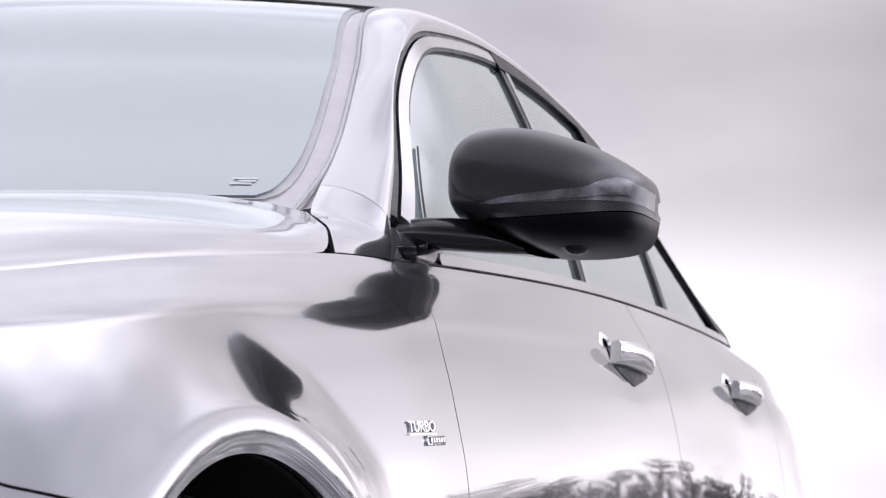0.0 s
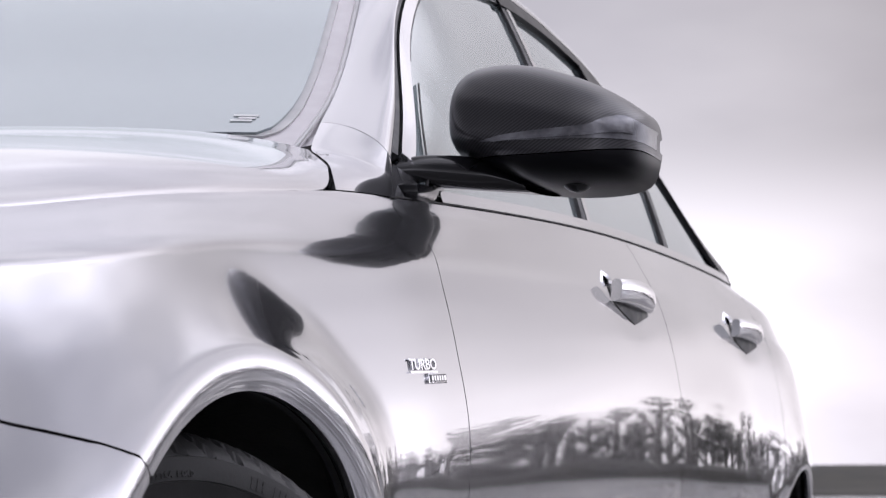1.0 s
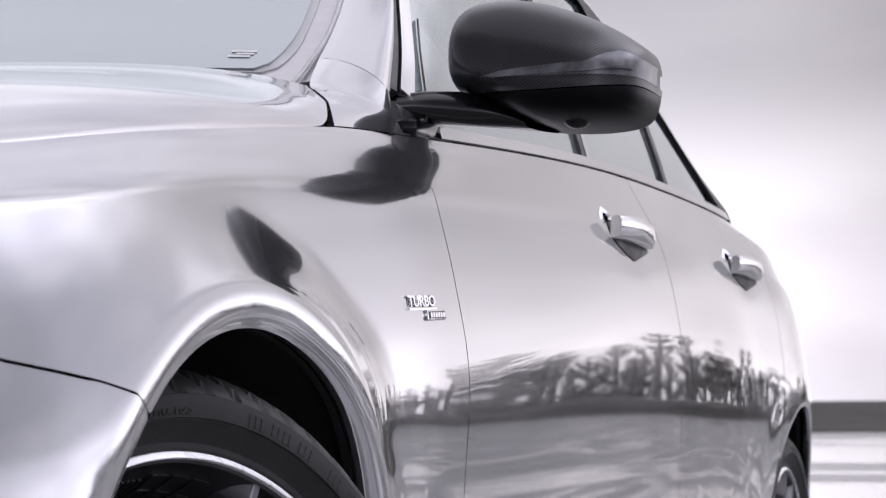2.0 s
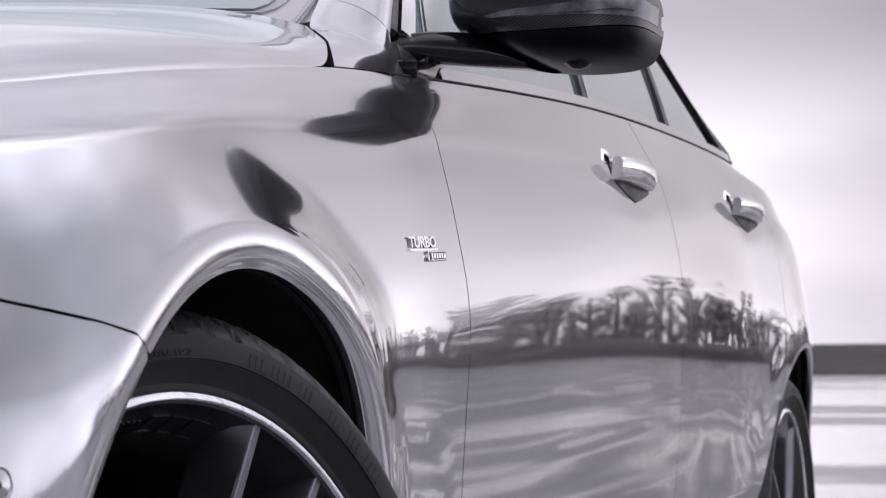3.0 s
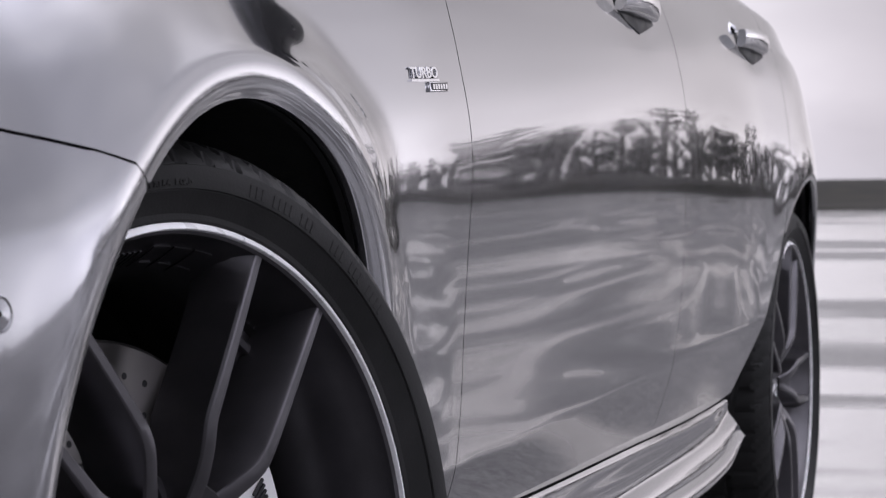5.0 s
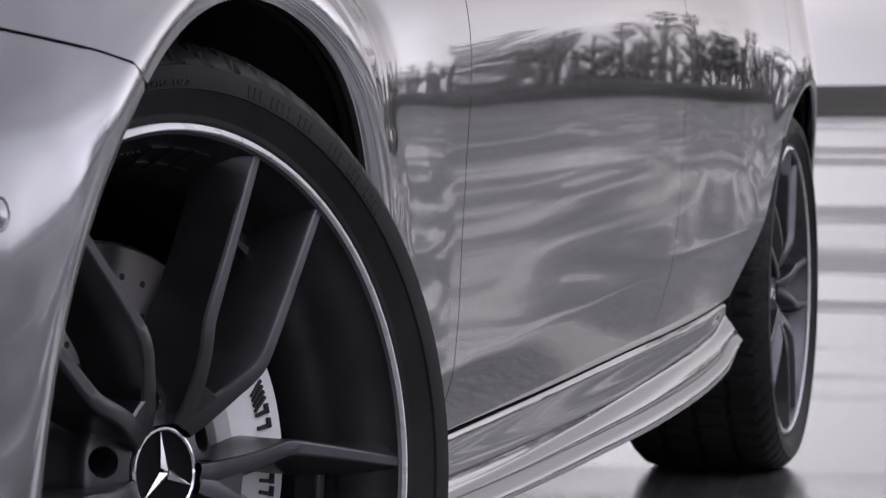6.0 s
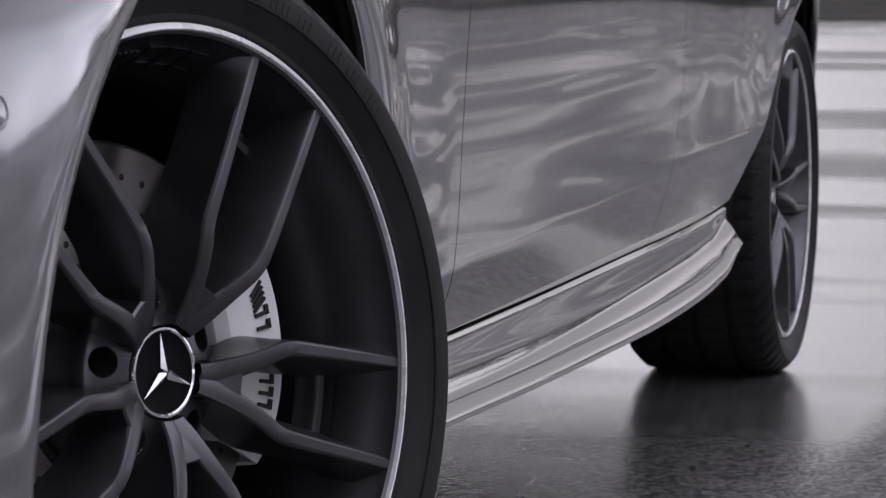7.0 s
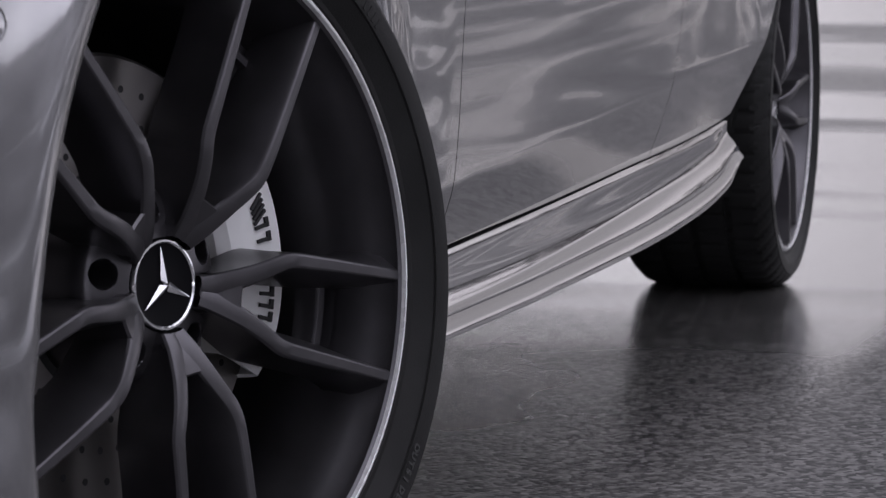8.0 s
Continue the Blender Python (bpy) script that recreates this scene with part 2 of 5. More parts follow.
an.links.new(a_sep.outputs["Y"], a_dia.inputs[2])
an.links.new(a_big.outputs["Fac"], a_edge.inputs[0])
an.links.new(a_dia.outputs["Value"], a_edge.inputs[2])
an.links.new(a_edge.outputs["Value"], a_film.inputs["Value"])
an.links.new(a_co.outputs["Object"], a_off.inputs["Vector"])
an.links.new(a_off.outputs["Vector"], a_swirl.inputs["Vector"])
an.links.new(a_co.outputs["Object"], a_lie.inputs["Vector"])
an.links.new(a_lie.outputs["Vector"], a_band.inputs["Vector"])
an.links.new(a_sep.outputs["X"], a_sel.inputs["Value"])
an.links.new(a_sel.outputs["Result"], a_two_ways.inputs[0])
an.links.new(a_band.outputs["Fac"], a_two_ways.inputs[1])
an.links.new(a_swirl.outputs["Fac"], a_two_ways.inputs[2])
an.links.new(a_two_ways.outputs["Color"], a_even.inputs["Value"])
an.links.new(a_even.outputs["Result"], a_swp.inputs[0])
an.links.new(a_mix.outputs["Value"], a_swp.inputs[2])
an.links.new(a_swp.outputs["Value"], a_tot.inputs[0])
# the yard beside the car has drained and is drier than the track
a_dry = an.nodes.new("ShaderNodeMapRange")
a_dry.interpolation_type = 'SMOOTHSTEP'
a_dry.inputs["From Min"].default_value = 4.5
a_dry.inputs["From Max"].default_value = 12.0
a_dry.inputs["To Min"].default_value = 0.0
a_dry.inputs["To Max"].default_value = 0.04
a_two = an.nodes.new("ShaderNodeMath")
a_two.operation = 'ADD'
an.links.new(a_sep.outputs["X"], a_dry.inputs["Value"])
# next to the sills it has dried in swept curves
a_side = an.nodes.new("ShaderNodeMapRange")
a_side.interpolation_type = 'SMOOTHSTEP'
a_side.inputs["From Min"].default_value = 1.10
a_side.inputs["From Max"].default_value = 1.32
a_side.inputs["To Min"].default_value = 0.0
a_side.inputs["To Max"].default_value = 0.6
a_drain = an.nodes.new("ShaderNodeMath")
a_drain.operation = 'MULTIPLY_ADD'
an.links.new(a_sep.outputs["X"], a_side.inputs["Value"])
an.links.new(a_side.outputs["Result"], a_drain.inputs[0])
an.links.new(a_even.outputs["Result"], a_drain.inputs[1])
an.links.new(a_dry.outputs["Result"], a_drain.inputs[2])
an.links.new(a_film.outputs["Result"], a_two.inputs[0])
an.links.new(a_drain.outputs["Value"], a_two.inputs[1])
an.links.new(a_two.outputs["Value"], a_tot.inputs[1])
an.links.new(a_tot.outputs["Value"], a_rgh.inputs["Fac"])
a_rou = an.nodes.new("ShaderNodeMath")
a_rou.operation = 'MULTIPLY_ADD'
a_rou.inputs[1].default_value = 0.9
an.links.new(a_drain.outputs["Value"], a_rou.inputs[0])
an.links.new(a_rgh.outputs["Color"], a_rou.inputs[2])
an.links.new(a_rou.outputs["Value"], ab.inputs["Roughness"])
a_spec = an.nodes.new("ShaderNodeMapRange")
a_spec.inputs["From Min"].default_value = 0.82
a_spec.inputs["From Max"].default_value = 1.06
a_spec.inputs["To Min"].default_value = 1.0
a_spec.inputs["To Max"].default_value = 0.75
an.links.new(a_tot.outputs["Value"], a_spec.inputs["Value"])
an.links.new(a_spec.outputs["Result"], ab.inputs["Specular IOR Level"])
a_coat = an.nodes.new("ShaderNodeMapRange")
a_coat.inputs["From Min"].default_value = 0.82
a_coat.inputs["From Max"].default_value = 1.06
a_coat.inputs["To Min"].default_value = 1.0
a_coat.inputs["To Max"].default_value = 0.25
an.links.new(a_tot.outputs["Value"], a_coat.inputs["Value"])
a_thin = an.nodes.new("ShaderNodeMath")
a_thin.operation = 'MULTIPLY_ADD'
a_thin.use_clamp = True
a_thin.inputs[1].default_value = -2.2
an.links.new(a_drain.outputs["Value"], a_thin.inputs[0])
an.links.new(a_coat.outputs["Result"], a_thin.inputs[2])
an.links.new(a_thin.outputs["Value"], ab.inputs["Coat Weight"])
ab.inputs["Coat Roughness"].default_value = 0.14
ab.inputs["Coat IOR"].default_value = 1.33
an.links.new(a_rgh.outputs["Color"], a_str.inputs[0])
an.links.new(a_str.outputs["Value"], a_bmp.inputs["Strength"])
an.links.new(a_vor.outputs["Distance"], a_bmp.inputs["Height"])
an.links.new(a_bmp.outputs["Normal"], ab.inputs["Normal"])
an.links.new(a_bmp.outputs["Normal"], ab.inputs["Coat Normal"])

GRASS = vary(material("winter_grass", (0.05, 0.05, 0.03), 0.9), (0.010, 0.0095, 0.007), (0.030, 0.027, 0.017), 0.8, 6.0)
BARK = vary(material("bark", (0.07, 0.06, 0.05), 0.9), (0.022, 0.020, 0.017), (0.05, 0.045, 0.038), 3.0)
TWIG = vary(material("bare_twigs", (0.05, 0.045, 0.04), 0.9), (0.015, 0.014, 0.012), (0.034, 0.031, 0.026), 1.0)


# ---- mesh helpers ----
def finish(name, bm, mat, parent=None, label="", smooth=True, sharp=32.0):
    me = bpy.data.meshes.new(name)
    bm.normal_update()
    bm.to_mesh(me)
    bm.free()
    for m in mat if isinstance(mat, (list, tuple)) else [mat]:
        me.materials.append(m)
    if smooth:
        me.polygons.foreach_set("use_smooth", [True] * len(me.polygons))
        me.set_sharp_from_angle(angle=radians(sharp))
    ob = new(name, me)
    if parent:
        ob.parent = parent
    if label:
        ob["label"] = label
    return ob


def part(name, bm, mat, parent, label="", smooth=True, sharp=32.0):
    return finish(name, bm, mat, parent, label, smooth, sharp)


def true_normals(ob):
    """Shade the outer faces of a side panel by the slope of the side surface itself."""
    me = ob.data
    found = []
    for v in me.vertices:
        x, y, z = v.co
        e = 0.0025
        found.append(Vector((1, -(side_x(y + e, z) - side_x(y - e, z)) / (2 * e), -(side_x(y, z + e) - side_x(y, z - e)) / (2 * e))).normalized()
                     if abs(x - side_x(y, z)) < 0.0006 else None)
    normals = []
    for p in me.polygons:
        outer = all(found[i] is not None for i in p.vertices)
        for i in p.vertices:
            normals.append(found[i] if outer and found[i].dot(p.normal) > 0.6 else p.normal)
    me.normals_split_custom_set(normals)


def flipped_x(bm):
    """The same mesh for the other side of the car."""
    other = bm.copy()
    for v in other.verts:
        v.co.x = -v.co.x
    bmesh.ops.reverse_faces(other, faces=other.faces[:])
    return other


def both(name, bm, mat, parent, label="", smooth=True, sharp=32.0):
    other = flipped_x(bm)
    ob = part(name, bm, mat, parent, label, smooth, sharp)
    part(name, other, mat, parent, label, smooth, sharp)
    return ob


def grid(rows, closed=False):
    """A sheet of quads through rows of points; faces look to the left of rows x columns."""
    bm = bmesh.new()
    vs = [[bm.verts.new(p) for p in row] for row in rows]
    n = len(rows[0])
    for i in range(len(rows) - 1):
        for j in range(n if closed else n - 1):
            k = (j + 1) % n
            quad = (vs[i][j], vs[i][k], vs[i + 1][k], vs[i + 1][j])
            if len({v.co.to_tuple(6) for v in quad}) > 2:
                bm.faces.new(quad)
    return bm


def facing(bm, way):
    """Turn all faces so that they look, on the whole, along way."""
    bm.normal_update()
    total = sum((f.normal * f.calc_area() for f in bm.faces), Vector())
    if total.dot(Vector(way)) < 0:
        bmesh.ops.reverse_faces(bm, faces=bm.faces[:])
    return bm


def flange(bm, depth, lean=None):
    """Fold every open edge inwards, so that the panel has thickness and a dark joint."""
    bm.normal_update()
    rim = [e for e in bm.edges if len(e.link_faces) == 1]
    ways = {v: v.normal.copy() for e in rim for v in e.verts}
    made = {}
    for e in rim:
        for v in e.verts:
            if v not in made:
                made[v] = bm.verts.new(v.co - ways[v] * depth)
    for e in rim:
        loop = e.link_loops[0]
        a, b = loop.vert, loop.link_loop_next.vert
        bm.faces.new((b, a, made[a], made[b]))
    return bm


def pchip(xs, ys):
    """A shape-keeping smooth curve through the values."""
    xs, ys = [float(v) for v in xs], [float(v) for v in ys]
    n = len(xs)
    h = [xs[i + 1] - xs[i] for i in range(n - 1)]
    d = [(ys[i + 1] - ys[i]) / h[i] for i in range(n - 1)]
    m = [0.0] * n
    m[0], m[-1] = d[0], d[-1]
    for i in range(1, n - 1):
        if d[i - 1] * d[i] > 0:
            w1, w2 = 2 * h[i] + h[i - 1], h[i] + 2 * h[i - 1]
            m[i] = (w1 + w2) / (w1 / d[i - 1] + w2 / d[i])

    def f(x):
        if x <= xs[0]:
            return ys[0] + m[0] * (x - xs[0])
        if x >= xs[-1]:
            return ys[-1] + m[-1] * (x - xs[-1])
        i = 0
        while x > xs[i + 1]:
            i += 1
        t = (x - xs[i]) / h[i]
        return ((1 + 2 * t) * (1 - t) ** 2 * ys[i] + t * (1 - t) ** 2 * h[i] * m[i]
                + t * t * (3 - 2 * t) * ys[i + 1] + t * t * (t - 1) * h[i] * m[i + 1])
    return f


def spline(xs, ys):
    """A natural cubic curve through the values: no jumps in curvature."""
    n = len(xs)
    h = [xs[i + 1] - xs[i] for i in range(n - 1)]
    c, d, m = [0.0] * n, [0.0] * n, [0.0] * n
    for i in range(1, n - 1):
        r = 6 * ((ys[i + 1] - ys[i]) / h[i] - (ys[i] - ys[i - 1]) / h[i - 1])
        k = 2 * (h[i - 1] + h[i]) - h[i - 1] * c[i - 1]
        c[i] = h[i] / k
        d[i] = (r - h[i - 1] * d[i - 1]) / k
    for i in range(n - 2, 0, -1):
        m[i] = d[i] - c[i] * m[i + 1]

    def f(x):
        if x <= xs[0]:
            return ys[0] + ((ys[1] - ys[0]) / h[0] - h[0] * (2 * m[0] + m[1]) / 6) * (x - xs[0])
        if x >= xs[-1]:
            return ys[-1] + ((ys[-1] - ys[-2]) / h[-1] + h[-1] * (m[-2] + 2 * m[-1]) / 6) * (x - xs[-1])
        i = 0
        while x > xs[i + 1]:
            i += 1
        a, b = (xs[i + 1] - x) / h[i], (x - xs[i]) / h[i]
        return a * ys[i] + b * ys[i + 1] + ((a ** 3 - a) * m[i] + (b ** 3 - b) * m[i + 1]) * h[i] * h[i] / 6
    return f


def curve_through(points):
    """Catmull-Rom through points, over 0 to 1, by chord length."""
    pts = [Vector(p) for p in points]
    at = [0.0]
    for a, b in zip(pts, pts[1:]):
        at.append(at[-1] + (b - a).length)
    at = [v / at[-1] for v in at]
    fs = []
    for k in range(len(pts[0])):
        vals = [p[k] for p in pts]
        m = []
        for i in range(len(pts)):
            lo, hi = max(0, i - 1), min(len(pts) - 1, i + 1)
            m.append((vals[hi] - vals[lo]) / (at[hi] - at[lo]))
        fs.append((vals, m))

    def f(t):
        t = min(max(t, 0.0), 1.0)
        i = 0
        while i < len(at) - 2 and t > at[i + 1]:
            i += 1
        h = at[i + 1] - at[i]
        u = (t - at[i]) / h
        out = []
        for vals, m in fs:
            out.append((1 + 2 * u) * (1 - u) ** 2 * vals[i] + u * (1 - u) ** 2 * h * m[i]
                       + u * u * (3 - 2 * u) * vals[i + 1] + u * u * (u - 1) * h * m[i + 1])
        return Vector(out)
    return f


def smooth01(t):
    t = min(max(t, 0.0), 1.0)
    return t * t * (3 - 2 * t)


def lerp(a, b, t):
    return a + (b - a) * t


def steps(a, b, n):
    return [a + (b - a) * i / n for i in range(n + 1)]


def revolve(profile, n, axis="x", start=0.0):
    """profile: (along the axis, radius) pairs."""
    rows = []
    for along, r in profile:
        row = []
        for j in range(n):
            a = start + 2 * math.pi * j / n
            row.append((along, r * math.cos(a), r * math.sin(a)))
        rows.append(row)
    return grid(rows, closed=True)


def box(size, m, bm=None, bevel=0.0):
    bm = bm or bmesh.new()
    made = bmesh.ops.create_cube(bm, size=1.0, matrix=m @ Matrix.Diagonal((*size, 1)))["verts"]
    if bevel:
        edges = list({e for v in made for e in v.link_edges})
        bmesh.ops.bevel(bm, geom=edges, offset=bevel, segments=2, affect='EDGES', profile=0.6)
    return bm


def tube(points, radius, n=8, bm=None):
    """A round bar along a line of points; radius may be a list."""
    bm = bm or bmesh.new()
    pts = [Vector(p) for p in points]
    rings = []
    for i, p in enumerate(pts):
        way = (pts[min(i + 1, len(pts) - 1)] - pts[max(i - 1, 0)]).normalized()
        side = way.cross(Vector((0.13, 0.21, 1.0))).normalized()
        up = side.cross(way)
        r = radius[i] if isinstance(radius, (list, tuple)) else radius
        rings.append([bm.verts.new(p + (side * math.cos(2 * math.pi * j / n) + up * math.sin(2 * math.pi * j / n)) * r) for j in range(n)])
    for a, b in zip(rings, rings[1:]):
        for j in range(n):
            bm.faces.new((a[j], a[(j + 1) % n], b[(j + 1) % n], b[j]))
    bm.faces.new(rings[0][::-1])
    bm.faces.new(rings[-1])
    return bm


# ---- ground: one sheet, flat under the car, rising gently far behind it ----
def ground_height(y):
    return 0.0 if y < 6 else 0.030 * (y - 6) * smooth01((y - 6) / 10) if y < 62 else 0.030 * 56


g_ys = [-3000, -400, -60, -12, -6] + steps(-4, 20, 24)[1:] + [26, 34, 44, 54, 62, 90, 400, 3000]
g_rows = [[(x, y, ground_height(y)) for x in (-3000, -400, -60, -15, -5, 0, 5, 15, 60, 400, 3000)] for y in g_ys]
ground = tagged(finish("ground", facing(grid(g_rows), (0, 0, 1)), ASPHALT), "wet dark grey asphalt yard with puddles", "ground", kind="structure")


def bank_height(x, y):
    t = (y - 61) / 9
    return 1.68 + 1.05 * lerp(1.0, 0.4, smooth01((x - 3) / 6)) * smooth01(t) * (0.94 + 0.1 * noise.noise((x * 0.06, y * 0.2, 0.3))) + 0.07 * noise.noise((x * 0.5, y * 0.5, 1.7))


b_rows = [[(x, y, bank_height(x, y) - (0.3 if y < 60.6 else 0)) for x in steps(-160, 160, 220)] for y in (60.5, 61, 62.5, 64, 66, 68, 70, 74, 90)]
tagged(finish("grass_bank", facing(grid(b_rows), (0, 0, 1)), GRASS), "low dark winter grass bank edging the yard", "bank", kind="structure")

# ---- the car: the left flank is at +x, the nose points to -y, the front axle stands at y = 0 ----
car = tagged(new("car"), "silver metallic saloon car with black alloy wheels on wet asphalt", "car")
AXLE_R = 2.939
ARCH_F = (-0.003, 0.331, 0.3730)
ARCH_R = (AXLE_R + 0.0, 0.335, 0.385)

# lengthwise stations and the rows of the side surface
ST = (-0.84, -0.65, -0.40, -0.20, 0.0, 0.30, 0.48, 0.60, 1.0, 1.5, 2.0, 2.5, 2.94, 3.4, 3.8, 4.08)
W_MAX = spline(ST, (0.55, 0.78, 0.897, 0.911, 0.916, 0.923, 0.927, 0.927, 0.929, 0.931, 0.927, 0.925, 0.944, 0.885, 0.79, 0.58))
Z_CREASE = spline(ST, (0.68, 0.73, 0.765, 0.795, 0.823, 0.850, 0.866, 0.876, 0.898, 0.925, 0.945, 0.953, 0.955, 0.945, 0.93, 0.90))
Z_TOP = spline(ST, (0.72, 0.775, 0.805, 0.833, 0.866, 0.908, 0.931, 0.940, 0.970, 1.004, 1.028, 1.043, 1.05, 1.03, 1.00, 0.97))
X_TOP = spline(ST, (0.44, 0.67, 0.782, 0.806, 0.819, 0.827, 0.833, 0.846, 0.864, 0.866, 0.858, 0.850, 0.812, 0.725, 0.62, 0.42))
Z_LOW = spline(ST, (0.33, 0.33, 0.34, 0.345, 0.35, 0.355, 0.358, 0.366, 0.389, 0.415, 0.441, 0.468, 0.49, 0.50, 0.48, 0.45))


Z_WIDE = spline((-0.9, -0.3, 0.2, 0.55, 1.0, 1.6, 2.3, 3.0, 4.1), (0.56, 0.59, 0.628, 0.664, 0.721, 0.767, 0.760, 0.725, 0.68))


def side_rows(y):
    w, zc, zt, xt, zl = W_MAX(y), Z_CREASE(y), Z_TOP(y), X_TOP(y), Z_LOW(y)
    zm = Z_WIDE(y)
    zs = [0.14, 0.215, 0.30, zl, 0.5 * (zl + zm), zm, lerp(zm, zc, 0.55), zc - 0.010, zc + 0.003, lerp(zc, zt, 0.35), lerp(zc, zt, 0.7), zt, zt + 0.09, zt + 0.2]
    slope = lerp(0.74, 0.48, smooth01((y - 0.1) / 0.8))
    # the fender rounds evenly up to the bonnet joint
    fall, back = w - 0.029 - xt, smooth01((y - 0.45) / 0.45)
    # the rear quarter leans in under the window
    lean = 0.022 * smooth01((y - 2.45) / 0.5)
    tuck = lerp(0.25, 1.0, smooth01((y + 0.05) / 0.4))
    xs = [w - 0.13 * tuck, w - 0.060 * tuck, w - 0.038 * tuck, w - 0.017 * tuck, w - 0.0045 * tuck, w, w - 0.0100 - 0.3 * lean, w - 0.0245 - 0.8 * lean, w - 0.0290 - lean,
          w - 0.0290 - lean - lerp(0.29 * fall, slope * (0.35 * (zt - zc) - 0.003), back), w - 0.0290 - lean - lerp(0.65 * fall, slope * (0.7 * (zt - zc) - 0.003), back), xt, xt - 0.050, xt - 0.11]
    return zs, xs


ROW_CACHE = {}


def side_plain(y, z):
    key = round(y, 5)
    f = ROW_CACHE.get(key)
    if f is None:
        f = ROW_CACHE[key] = pchip(*side_rows(y))
    x = (f(z - 0.008) + 2 * f(z - 0.004) + 2 * f(z) + 2 * f(z + 0.004) + f(z + 0.008)) / 8
    zm, zl = Z_WIDE(y), Z_LOW(y)
    low = smooth01((y - 0.40) / 0.18)
    if z < zm and low > 0:
        # below its widest line the flank curves in gently as far as the lower crease, then breaks inwards
        hang = 0.115 * (zm - max(z, zl)) ** 2
        d = zl - z
        fold = 0.21 * (d if d > 0.006 else (d + 0.006) ** 2 / 0.024 if d > -0.006 else 0.0)
        x = lerp(x, W_MAX(y) - hang - fold, low)
    return x


def ahead_f(y):
    return smooth01((0.12 - y) / 0.40)


def side_x(y, z):
    """Half width of the body at y and z, with the wheel arch lips and the hollows behind the handles."""
    x = side_plain(y, z)
    for (cy, cz, r0), swell in ((ARCH_F, 0.0), (ARCH_R, 0.002)):
        d = math.hypot(y - cy, z - cz) - r0
        if d < 0.28:
            ahead = ahead_f(y) if cy < 1 else 0.0
            if cy < 1:
                # a hollow that steepens towards the flare, a rounded crest, then the flat lip
                e = math.hypot((y - cy) / (lerp(1.0, 1.22, smooth01((z - 0.60) / 0.12)) if y > cy else 1.0), z - cz) - r0
                u = min(max((0.111 - e) / 0.069, 0.0), 1.0)
                v = min(max((0.042 - d) / 0.010, 0.0), 1.0)
                flare = 0.023 * u * u + 0.0033 * (2 * v - v * v)
            else:
                flare = swell * smooth01((0.116 - d) / 0.074)
            flare *= lerp(1.0, 0.72, smooth01((y - 0.15) / 0.20)) if cy < 1 else 1.0
            x += lerp(flare * smooth01((z - 0.40) / 0.30), 0.0255 * smooth01((0.28 - d) / 0.28), ahead)
        if d < 0.06:
            # a rounded lip, turning under towards its edge
            fall, drop = (0.038, lerp(0.0085, 0.0045, ahead_f(y))) if cy < 1 else (0.013, 0.004)
            if d < fall:
                x -= drop * (1 - max(d, 0) / fall) ** 3
    for hy, hz in ((1.497, 0.903), (2.479, 0.932)):
        q = ((y - hy) / 0.075) ** 2 + ((z - hz) / 0.026) ** 2
        if q < 6:
            x -= 0.005 * math.exp(-q)
    return x


def on_side(y, z, out=0.0):
    e = 0.004
    dy = (side_x(y + e, z) - side_x(y - e, z)) / (2 * e)
    dz = (side_x(y, z + e) - side_x(y, z - e)) / (2 * e)
    n = Vector((1, -dy, -dz)).normalized()
    return Vector((side_x(y, z), y, z)) + n * out


def reach(cy, cz, a, poly):
    """How far a ray from a centre goes until it leaves the outline."""
    dy, dz, best = math.cos(a), math.sin(a), 0.0
    for (y0, z0), (y1, z1) in zip(poly, poly[1:] + poly[:1]):
        ey, ez = y1 - y0, z1 - z0
        det = dy * ez - dz * ey
        if abs(det) < 1e-9:
            continue
        r = ((y0 - cy) * ez - (z0 - cz) * ey) / det
        u = ((y0 - cy) * dz - (z0 - cz) * dy) / det
        if r > 0 and -1e-6 <= u <= 1 + 1e-6:
            best = max(best, r)
    return best


def fan_panel(arch, a0, a1, poly, n=170, gap=0.002, joint=None):
    """A panel round a wheel arch, from the lip out to its outline."""
    cy, cz, r0 = arch
    angles = sorted(set([round(v, 5) for v in steps(a0, a1, n)] +
                        [round(math.atan2(z - cz, y - cy) % (2 * math.pi) if a1 > math.pi else math.atan2(z - cz, y - cy), 5) for y, z in poly
                         if a0 < (math.atan2(z - cz, y - cy) % (2 * math.pi) if a1 > math.pi else math.atan2(z - cz, y - cy)) < a1]))
    rows = []
    for a in angles:
        far = reach(cy, cz, a, poly) - gap
        start = max(r0, reach(cy, cz, a, joint) + gap) if joint else r0
        lips = (0.0, 0.002, 0.005, 0.009, 0.014, 0.020, 0.026, 0.031, 0.035, 0.039, 0.043, 0.046, 0.050, 0.060, 0.072)
        near = [min(max(r0 + d, start + k * 0.00003), max(far, start + 0.002) - (len(lips) - k) * 0.00003) for k, d in enumerate(lips)]
        rs = near + [lerp(near[-1], max(far, near[-1] + 0.001), t) for t in steps(0, 1, 34)[1:]]
        row = []
        x_edge = side_x(cy + start * math.cos(a), cz + start * math.sin(a))
        row.append((x_edge - 0.011, cy + (start + 0.002) * math.cos(a), cz + (start + 0.002) * math.sin(a)))
        row.append((x_edge - 0.005, cy + (start - 0.0005) * math.cos(a), cz + (start - 0.0005) * math.sin(a)))
        for r in rs:
            y, z = cy + r * math.cos(a), cz + r * math.sin(a)
            row.append((side_x(y, z), y, z))
        rows.append(row)
    return facing(grid(rows), (1, 0, 0))


